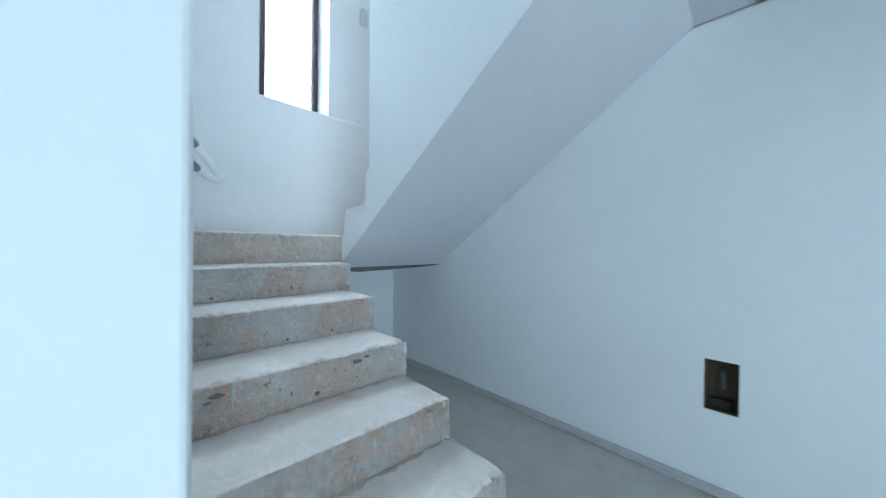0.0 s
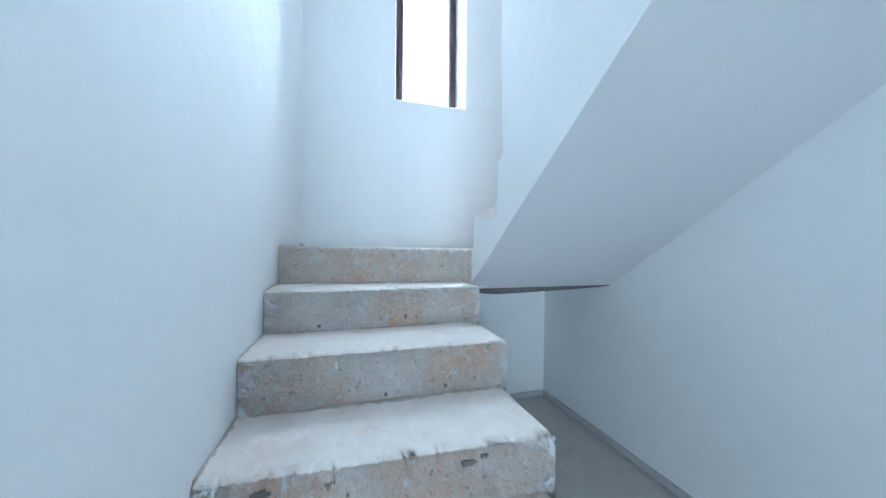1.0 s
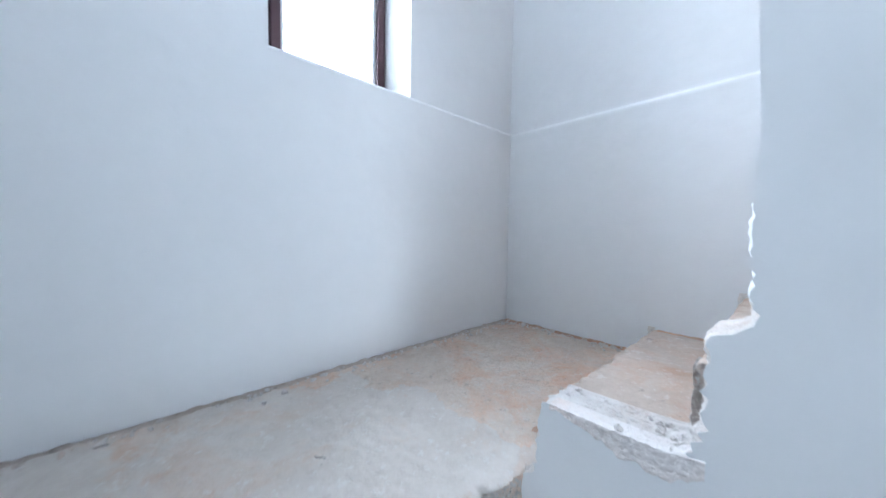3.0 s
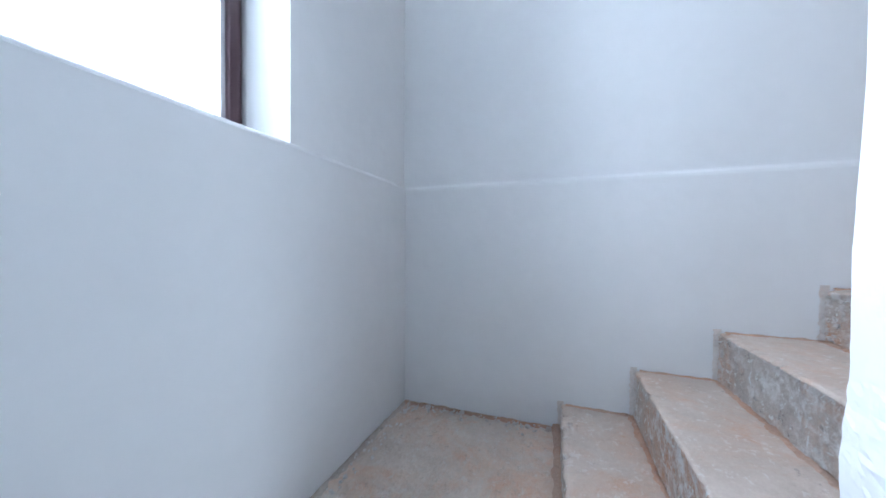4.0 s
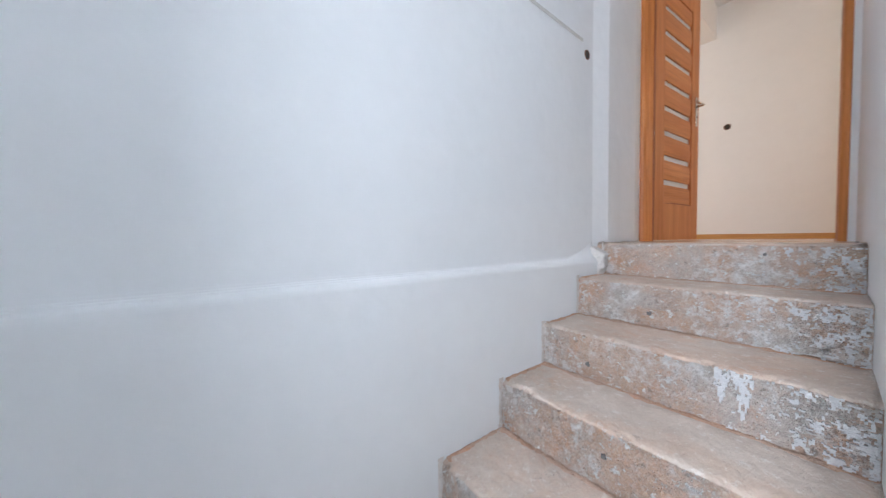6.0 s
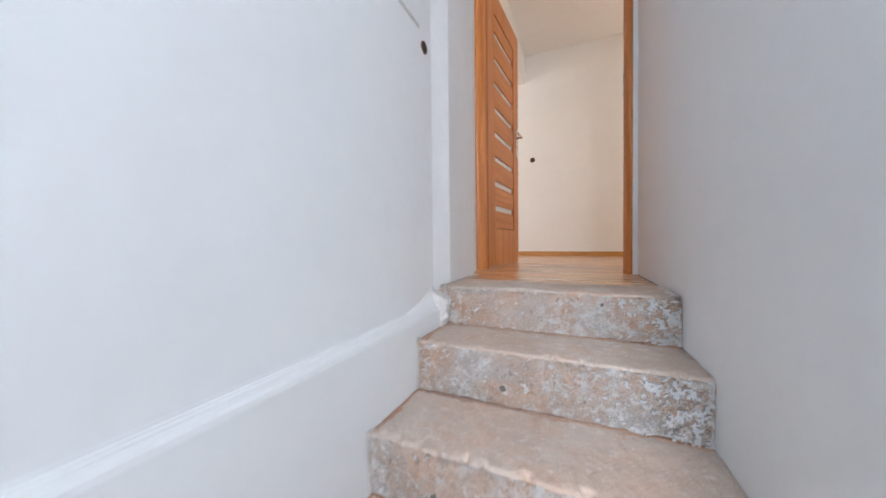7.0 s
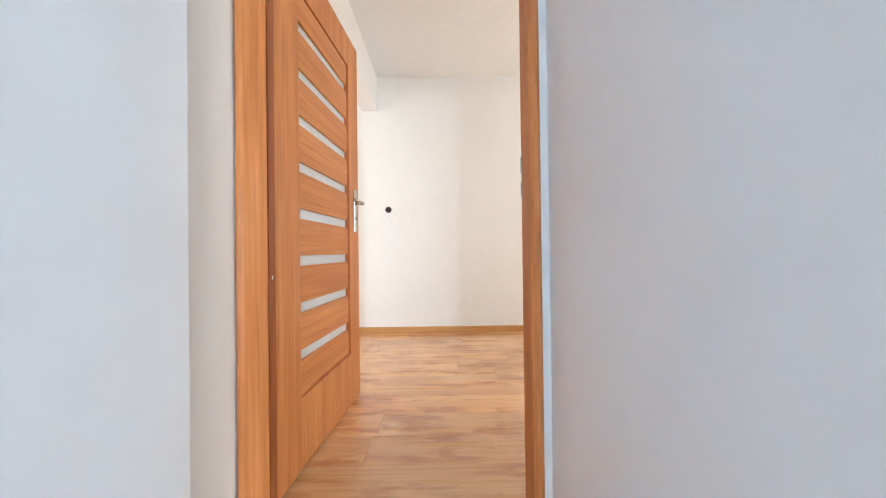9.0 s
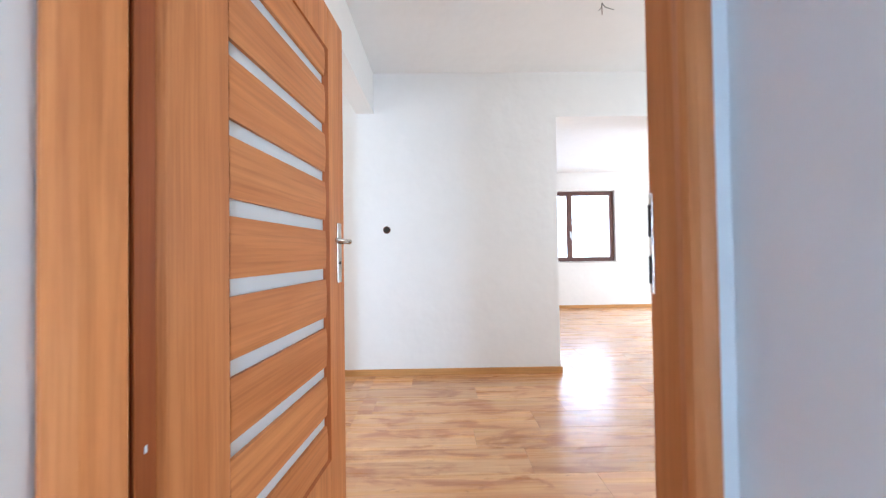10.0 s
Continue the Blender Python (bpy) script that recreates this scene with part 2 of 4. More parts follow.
def wood(name, dark, base, light, axis, gloss, rnd=False, patches=0.0, scale=1.0):
    """Veneer with the grain along axis (0 x, 1 y, 2 z)."""
    m, nt, b = mat(name)
    long, across = 1.1 * scale, 26.0 * scale
    sc = [across, across, across]
    sc[axis] = long
    v = coords(nt, tuple(sc), rnd)
    sc2 = [7.0 * scale] * 3
    sc2[axis] = 0.8 * scale
    v2 = coords(nt, tuple(sc2), rnd)
    grain = noise_fac(nt, v, 1.0, 6, 0.6, 0.3, 0.7, 0.5)
    broad = noise_fac(nt, v2, 1.0, 4, 0.55, 0.34, 0.66, 0.8)
    c = mix(nt, broad, base, light)
    c = mix(nt, times(nt, grain, 0.60), c, dark)
    sc5 = [95.0 * scale] * 3
    sc5[axis] = 2.4 * scale
    pores = noise_fac(nt, coords(nt, tuple(sc5), rnd), 1.0, 4, 0.6, 0.45, 0.72, 0.3)
    c = mix(nt, times(nt, pores, 0.45), c, tuple(x * 0.82 for x in dark))
    if patches:
        # printed strips, three to a board
        tc = nt.nodes.new("ShaderNodeTexCoord")
        oi = nt.nodes.new("ShaderNodeObjectInfo")
        mv = nt.nodes.new("ShaderNodeVectorMath")
        mv.operation = "MULTIPLY_ADD"
        mv.inputs[1].default_value = (7.3, 0.0, 0.0)
        nt.links.new(oi.outputs["Random"], mv.inputs[0])
        nt.links.new(tc.outputs["Object"], mv.inputs[2])
        br = node(nt, "ShaderNodeTexBrick", Scale=1.0)
        br.inputs["Mortar Size"].default_value = 0.0006
        br.inputs["Mortar Smooth"].default_value = 0.3
        br.inputs["Brick Width"].default_value = 0.46
        br.inputs["Row Height"].default_value = 0.064
        br.inputs["Color1"].default_value = (0.0, 0.0, 0.0, 1)
        br.inputs["Color2"].default_value = (1.0, 1.0, 1.0, 1)
        br.inputs["Mortar"].default_value = (0.0, 0.0, 0.0, 1)
        br.offset = 0.37
        nt.links.new(mv.outputs[0], br.inputs["Vector"])
        tone = nt.nodes.new("ShaderNodeMapRange")
        tone.inputs["To Min"].default_value, tone.inputs["To Max"].default_value = 0.30, 0.0
        nt.links.new(br.outputs["Color"], tone.inputs["Value"])
        c = mix(nt, tone.outputs["Result"], c, tuple(x * 1.12 for x in dark))
        sc4 = [30.0] * 3
        sc4[axis] = 9.0
        knot = noise_fac(nt, coords(nt, tuple(sc4), rnd), 1.0, 3, 0.6, 0.66, 0.74, 0.8)
        c = mix(nt, times(nt, knot, 0.75), c, tuple(x * 0.6 for x in dark))
        sc3 = [12.0] * 3
        sc3[axis] = 3.2
        v3 = coords(nt, tuple(sc3), rnd)
        p = noise_fac(nt, v3, 1.0, 4, 0.6, 0.50, 0.63, 0.6)
        c = mix(nt, times(nt, p, patches), c, dark)
        oi = nt.nodes.new("ShaderNodeObjectInfo")
        hv = nt.nodes.new("ShaderNodeHueSaturation")
        r = nt.nodes.new("ShaderNodeMapRange")
        r.inputs["To Min"].default_value, r.inputs["To Max"].default_value = 0.86, 1.12
        nt.links.new(oi.outputs["Random"], r.inputs["Value"])
        nt.links.new(r.outputs["Result"], hv.inputs["Value"])
        nt.links.new(c, hv.inputs["Color"])
        c = hv.outputs["Color"]
        b.inputs["Coat Weight"].default_value = 0.8
        b.inputs["Coat Roughness"].default_value = 0.24
    b.inputs["Specular IOR Level"].default_value = 0.5 if patches else 0.22
    nt.links.new(c, b.inputs["Base Color"])
    rr = nt.nodes.new("ShaderNodeMapRange")
    rr.inputs["To Min"].default_value, rr.inputs["To Max"].default_value = gloss - 0.05, gloss + 0.08
    nt.links.new(grain, rr.inputs["Value"])
    nt.links.new(rr.outputs["Result"], b.inputs["Roughness"])
    bump(nt, b, ((grain, 0.06, 0.001),))
    return m


WD = ((0.35, 0.11, 0.03), (0.56, 0.207, 0.057), (0.65, 0.275, 0.088))
M_WOOD_V = wood("alder_veneer_upright", *WD, 2, 0.36)
M_WOOD_H = wood("alder_veneer_level", *WD, 0, 0.36)
# deeper alder: the shade of the rebate and panel groove is in its colour
M_WOOD_SHADE = wood("alder_recess_shade", (0.20, 0.046, 0.010), (0.32, 0.085, 0.018), (0.37, 0.11, 0.026), 2, 0.4)
M_PLANK = wood("oak_laminate", (0.42, 0.165, 0.055), (0.79, 0.43, 0.165), (0.87, 0.58, 0.29), 0, 0.28, True, 0.9, 0.8)
M_SKIRT_WOOD = wood("oak_skirting", (0.42, 0.20, 0.06), (0.58, 0.30, 0.10), (0.64, 0.35, 0.13), 0, 0.4)
M_FRAME = wood("dark_brown_window_frame", (0.045, 0.024, 0.030), (0.085, 0.048, 0.056), (0.105, 0.060, 0.066), 2, 0.4)

# lighter than the stair window's frame: glare is mixed into this brown
M_FRAME_GLARE = wood("glare_lifted_brown_frame", (0.12, 0.065, 0.055), (0.18, 0.10, 0.085), (0.21, 0.12, 0.10), 2, 0.4)

M_GLASS, _nt, _b = mat("clear_glass")
_b.inputs["Base Color"].default_value = (1, 1, 1, 1)
_b.inputs["Roughness"].default_value = 0.02
_b.inputs["Transmission Weight"].default_value = 1.0
_b.inputs["IOR"].default_value = 1.45
M_FROST, _nt, _b = mat("frosted_glass")
_b.inputs["Base Color"].default_value = (0.78, 0.80, 0.81, 1)
_b.inputs["Roughness"].default_value = 0.45
_b.inputs["Transmission Weight"].default_value = 0.4
_b.inputs["IOR"].default_value = 1.3


# ---- mesh helpers ----
def mesh_of(bm, name, material, smooth=False):
    me = bpy.data.meshes.new(name)
    bmesh.ops.recalc_face_normals(bm, faces=bm.faces)
    bm.to_mesh(me)
    bm.free()
    for mt in material if isinstance(material, (list, tuple)) else (material,):
        me.materials.append(mt)
    if smooth:
        for p in me.polygons:
            p.use_smooth = True
    return me


def part(name, bm, material, parent=None, label="", smooth=False):
    ob = new(name, mesh_of(bm, name, material, smooth))
    if parent is not None:
        ob.parent = parent
    if label:
        ob["label"] = label
    return ob


def add_box(bm, x0, x1, y0, y1, z0, z1, bevel=0.0, seg=2):
    r = bmesh.ops.create_cube(bm, size=1.0)
    for v in r["verts"]:
        v.co = Vector(((x0 + x1) / 2 + v.co.x * (x1 - x0), (y0 + y1) / 2 + v.co.y * (y1 - y0), (z0 + z1) / 2 + v.co.z * (z1 - z0)))
    if bevel:
        edges = list({e for v in r["verts"] for e in v.link_edges})
        bmesh.ops.bevel(bm, geom=edges, offset=bevel, segments=seg, affect="EDGES", profile=0.6)
    return bm


def boxes(*lots, bevel=0.0):
    bm = bmesh.new()
    for b in lots:
        add_box(bm, *b, bevel=bevel)
    return bm


def add_prism(bm, pts, axis, a, b):
    """Extrudes a closed outline along an axis; pts are the two other coordinates in x, y, z order."""
    def at(p, c):
        q = list(p)
        q.insert(axis, c)
        return Vector(q)
    lo = [bm.verts.new(at(p, a)) for p in pts]
    hi = [bm.verts.new(at(p, b)) for p in pts]
    n = len(pts)
    for i in range(n):
        bm.faces.new((lo[i], lo[(i + 1) % n], hi[(i + 1) % n], hi[i]))
    f1, f2 = bm.faces.new(lo), bm.faces.new(hi)
    f1.normal_update(), f2.normal_update()
    bmesh.ops.triangulate(bm, faces=[f1, f2])
    return bm


def prism(pts, axis, a, b):
    return add_prism(bmesh.new(), pts, axis, a, b)


def add_cyl(bm, centre, axis, radius, length, seg=20, r2=None):
    rot = {0: pose(0, 0, 0, 0, 90, 0), 1: pose(0, 0, 0, 90, 0, 0), 2: Matrix()}[axis]
    bmesh.ops.create_cone(bm, cap_ends=True, segments=seg, radius1=radius, radius2=radius if r2 is None else r2,
                          depth=length, matrix=Matrix.Translation(centre) @ rot)
    return bm


def structure(name, bm, material, label="", smooth=False, category=""):
    ob = part(name, bm, material, None, "", smooth)
    return tagged(ob, label, category, "", "structure")


def thing(name, label, category, at=(0, 0, 0), group=""):
    ob = new(name)
    ob.location = at
    return tagged(ob, label, category, group)


# ---- plan, in metres ----
LOW_Z, TOP_Z = -1.235, 1.130
EAST, NORTH = 1.875, 0.655
SPINE_W, SPINE_E = 0.918, 1.03
DOOR_Y, HALL_Y = -2.42, -2.57
BACK_Y, FAR_Y = -4.755, -7.8
HALL_CEIL, FAR_CEIL = 3.77, 3.66

# ---- walls of the stairwell ----
# north wall, with a deep window opening whose sides splay a little
bm = boxes((-0.25, 2.3, NORTH, 1.16, LOW_Z - 0.1, 1.047))
add_prism(bm, [(NORTH, 1.047), (NORTH + 0.004, 1.055), (NORTH + 0.014, 1.062), (1.16, 1.062), (1.16, 1.047)], 0, 0.615, 2.3)
add_box(bm, -0.25, 0.615, NORTH, 1.16, 1.047, 1.062)
for pts in ([(-0.25, NORTH), (0.615, NORTH), (0.64, 0.80), (0.64, 1.16), (-0.25, 1.16)],
            [(1.166, 0.67), (2.3, 0.67), (2.3, 1.16), (1.130, 1.16), (1.130, 0.80)]):
    add_prism(bm, pts, 2, 1.062, 4.0)
add_box(bm, 0.6, 1.175, 0.672, 1.16, 2.98, 4.0)
structure("wall_north", bm, M_WALL, "white plastered wall with a deep window niche")

bm = prism([(0.675, 1.058), (0.685, 1.064), (1.15, 1.064), (1.15, 1.058)], 0, 0.617, 1.164)
structure("window_sill", bm, M_SILL, "rough white mortar sill in the niche")

bm = prism([(0, NORTH), (0, -1.50), (-0.0055, -1.57), (-0.013, -1.63), (-0.0195, -1.682), (-0.0215, -1.687), (-0.026, -1.69), (-0.25, -1.69), (-0.25, NORTH)], 2, LOW_Z - 0.1, 4.0)
structure("wall_west", bm, M_WALL, "white plastered wall beside the lower flight")
structure("wall_lower_hall_north", boxes((-3.0, -0.25, -1.69, -1.45, LOW_Z - 0.1, 1.2)), M_WALL)

# east wall: thicker below a narrow ledge, a box hole near the floor
LEDGE = [(EAST, 0.99), (EAST, 1.030), (EAST + 0.003, 1.039), (EAST + 0.010, 1.0455), (1.905, 1.051), (1.915, 1.056), (1.919, 1.061), (1.92, 1.068), (1.92, 4.0), (2.3, 4.0), (2.3, 0.99)]


def ledge_x(x, y):
    """The wall above the ledge leans towards the flight as it nears the window."""
    return EAST + (x - EAST) * (0.30 + 0.55 * (0.675 - y) / 2.34) if EAST < x < 1.95 else x


bm = prism(LEDGE, 1, -1.665, NORTH + 0.02)
for v in bm.verts:
    v.co.x = ledge_x(v.co.x, v.co.y)
add_box(bm, EAST, 2.3, -1.85, NORTH, LOW_Z - 0.1, 0.99)
add_box(bm, EAST, 2.3, -5.2, -1.972, LOW_Z - 0.1, 0.99)
add_box(bm, EAST, 2.3, -1.972, -1.85, LOW_Z - 0.1, -0.842)
add_box(bm, EAST, 2.3, -1.972, -1.85, -0.602, 0.99)
add_box(bm, EAST + 0.065, 2.3, -1.972, -1.85, -0.842, -0.602)
structure("wall_east", bm, M_WALL, "white plastered wall with a narrow ledge")
bm = prism([(1.92, -1.665), (1.9175, -1.669), (1.8895, -1.795), (1.908, -2.205), (1.922, -2.2085), (1.922, -2.213), (1.979, -2.462), (2.3, -2.462), (2.3, -1.665)], 2, 1.0, 4.0)
structure("wall_east_pier", bm, M_WALL, "white plastered wall pier beside the doorway")
bm = bmesh.new()
rows = []
for k in range(25):
    u = k / 24
    y = -1.20 - 0.464 * u
    up = 1.066 + 0.085 * u ** 3
    low = 0.006 * (1 - u) ** 1.5
    prof = [(EAST + 0.002, 1.020), (EAST + 0.006, 1.042 + 0.003 * u), (1.896, 1.0505 + 0.012 * u ** 2), (1.909, 1.0525 + 0.008 * u + 0.022 * u ** 3), (1.9185, up - 0.012 * (1 - u) - 0.022 * u), (1.9215, up), (1.93, up), (1.93, 1.020)]
    rows.append([bm.verts.new((ledge_x(x, y), y, z - low)) for x, z in prof])
for a, b in zip(rows, rows[1:]):
    for k in range(8):
        bm.faces.new((a[k], a[(k + 1) % 8], b[(k + 1) % 8], b[k]))
bm.faces.new(rows[0]), bm.faces.new(rows[-1])
structure("wall_ledge_fill", bm, M_WALL, "smoothed plaster fill at the end of the ledge", True)

# spine wall between the flights, broken off raggedly at its north end
NORTH_END = [(-0.225, -0.07), (-0.12, -0.095), (-0.03, -0.105), (0.0, -0.135), (0.10, -0.14), (0.148, -0.145), (0.152, -0.25), (0.157, -0.345), (0.164, -0.380),
             (0.19, -0.388), (0.26, -0.396), (0.345, -0.390), (0.36, -0.408), (0.372, -0.425), (0.50, -0.417), (0.60, -0.420), (0.76, -0.412), (1.2, -0.41), (4.0, -0.41)]


def between(table, z):
    for (a, p), (b, q) in zip(table, table[1:]):
        if a <= z <= b:
            return p + (q - p) * (z - a) / (b - a)
    return table[-1][1]


def soffit_z(y):
    return min(1.0, -0.228 + (-0.05 - y) * 0.705)


def south_end(z):
    return -0.05 - (z + 0.228) / 0.705 if z < 0.985 else -2.60


levels = [-0.225 + 0.0075 * k for k in range(50)]
levels += [0.1485 + 0.0026 * k for k in range(22)]
levels = sorted(set(round(z, 4) for z in levels if not 0.147 < z < 0.206) | set(round(0.1485 + 0.0026 * k, 4) for k in range(22)))
levels += [0.206 + 0.0075 * k for k in range(86)] + [0.90, 0.984, 0.9851, 1.2, 1.6, 2.2, 3.0, 4.0]
levels = sorted(set(z for z in levels))
bm = bmesh.new()
NC = 14
rows = []
for z in levels:
    amp = 0.015 if -0.21 < z < 0.36 else 0.0075 if z < 0.60 else 0.002
    row = []
    for c in range(NC + 1):
        x = SPINE_W + (SPINE_E - SPINE_W) * c / NC
        amp_c = amp * (1 - 0.75 * c / NC) if z > 0.30 else amp
        y = between(NORTH_END, z) + (0.012 if z < 0.35 else 0.0) - min(0.026, max(0.0, 0.001 + 0.045 * (z - 0.45))) * c / NC + amp_c * (noise.noise(Vector((x * 40, z * 40, 7))) + 0.7 * noise.noise(Vector((x * 110, z * 110, 3))))
        dz = 0.016 * math.sin(math.pi * c / NC) * noise.noise(Vector((x * 45, y * 45, 2))) if 0.147 < z < 0.21 else 0.0
        row.append(bm.verts.new((x, y, z + dz)))
    ys = south_end(z)
    row.append(bm.verts.new((SPINE_E + 0.0155 * (-0.41 - ys), ys, z)))
    row.append(bm.verts.new((SPINE_W, ys, z)))
    rows.append(row)
for r, q in zip(rows, rows[1:]):
    n = len(r)
    for k in range(n):
        f = bm.faces.new((r[k], r[(k + 1) % n], q[(k + 1) % n], q[k]))
        if k < NC and -0.22 < r[0].co.z < 0.40:
            f.material_index = 1
bm.faces.new(rows[0]), bm.faces.new(rows[-1])
structure("wall_spine", bm, [M_WALL, M_BROKEN], "white plastered wall between the flights with a broken edge")

# coat torn off below the broken edge
torn_top, torn_low = [], []
for k in range(61):
    u = k / 60
    y = -0.152 - 0.236 * u
    z = between([(0.14, 0.149), (0.25, 0.152), (0.345, 0.157), (0.39, 0.166)], -y)
    rag = noise.noise(Vector((y * 38, 2, 1))) + 0.7 * noise.noise(Vector((y * 110, 5, 1)))
    deep = 0.008 + 0.038 * math.sin(math.pi * min(1.0, u * 0.62)) ** 1.6 * (1.0 if u < 0.8 else 1 - 2.5 * (u - 0.8))
    torn_top.append((y, z + 0.002))
    torn_low.append((y, z - max(0.004, deep + 0.010 * rag)))
bm = bmesh.new()
cols = []
for k, ((y, zt), (_, zl)) in enumerate(zip(torn_top, torn_low)):
    col = []
    for c in range(9):
        z = zl + (zt - zl) * c / 8
        out = 0.0 if c == 0 else 0.0035 + 0.004 * noise.noise(Vector((y * 90, z * 90, 4)))
        col.append(bm.verts.new((SPINE_W - out, y, z)))
    col.append(bm.verts.new((SPINE_W + 0.03, y, zt + 0.003)))
    cols.append(col)
for a, b in zip(cols, cols[1:]):
    for c in range(9):
        bm.faces.new((a[c], a[c + 1], b[c + 1], b[c]))
structure("trim_torn_plaster", bm, M_TORN, "torn plaster under the broken wall edge")
rng_c = random.Random(5)
bm = bmesh.new()
for k in range(24):
    y = -0.16 - 0.23 * rng_c.random()
    r = rng_c.uniform(0.003, 0.008)
    x = rng_c.uniform(SPINE_W + 0.002, SPINE_E - 0.01)
    z = between([(0.14, 0.149), (0.25, 0.152), (0.345, 0.157), (0.40, 0.180)], -y)
    rr = bmesh.ops.create_icosphere(bm, subdivisions=1, radius=r, matrix=Matrix.Translation((x, y, z + r * 0.2)))
    for v in rr["verts"]:
        v.co += Vector((rng_c.uniform(-1, 1), rng_c.uniform(-1, 1), rng_c.uniform(-1, 0.4))) * r * 0.45
structure("trim_plaster_crumbs", bm, M_BROKEN, "crumbs of broken plaster on the wall stub")

# walls and ceilings that close the stairwell
structure("wall_stair_south", boxes((-0.25, 0.93, -2.57, DOOR_Y, 0.99, 4.0)), M_WALL)
bm = prism([(-0.05, 3.15), (1.02, 3.15), (1.02, 3.4), (-0.05, 3.4), (-2.6, 4.1), (-2.6, 3.85)], 0, -0.25, 2.3)
structure("ceiling_stair", bm, M_CEIL)

# ---- lower hall ----
structure("floor_lower_hall", boxes((-3.2, 2.3, -5.2, 1.02, LOW_Z - 0.15, LOW_Z)), M_SCREED, "bare grey screed floor")
structure("ceiling_lower_hall", boxes((-3.2, SPINE_W, -5.2, -1.80, 1.0, 1.118), (SPINE_W, 2.3, -5.2, -2.61, 1.0, 1.098)), M_SOFFIT_SHADE)
structure("wall_lower_hall_west", boxes((-3.2, -3.0, -5.2, -1.45, LOW_Z - 0.1, 0.99)), M_WALL)
structure("wall_lower_hall_south", boxes((-3.2, -1.55, -5.2, -5.0, LOW_Z - 0.1, 0.99), (0.55, 2.3, -5.2, -5.0, LOW_Z - 0.1, 0.99),
                                         (-1.55, 0.55, -5.2, -5.0, LOW_Z - 0.1, -0.98), (-1.55, 0.55, -5.2, -5.0, 0.6, 0.99)), M_WALL)
bm = boxes((EAST - 0.014, EAST, -5.0, NORTH - 0.014, LOW_Z + 0.010, LOW_Z + 0.050), bevel=0.004)
structure("baseboard_lower_east", bm, M_SKIRT, "low grey painted skirting")
bm = boxes((0.9, EAST - 0.014, NORTH - 0.014, NORTH, LOW_Z + 0.006, LOW_Z + 0.048), bevel=0.004)
structure("baseboard_lower_north", bm, M_SKIRT, "low grey painted skirting")


# ---- rough concrete flights ----
def fbm(x, y, z):
    return noise.noise(Vector((x, y, z))) + 0.5 * noise.noise(Vector((x * 2.1, y * 2.1, z * 2.1)))


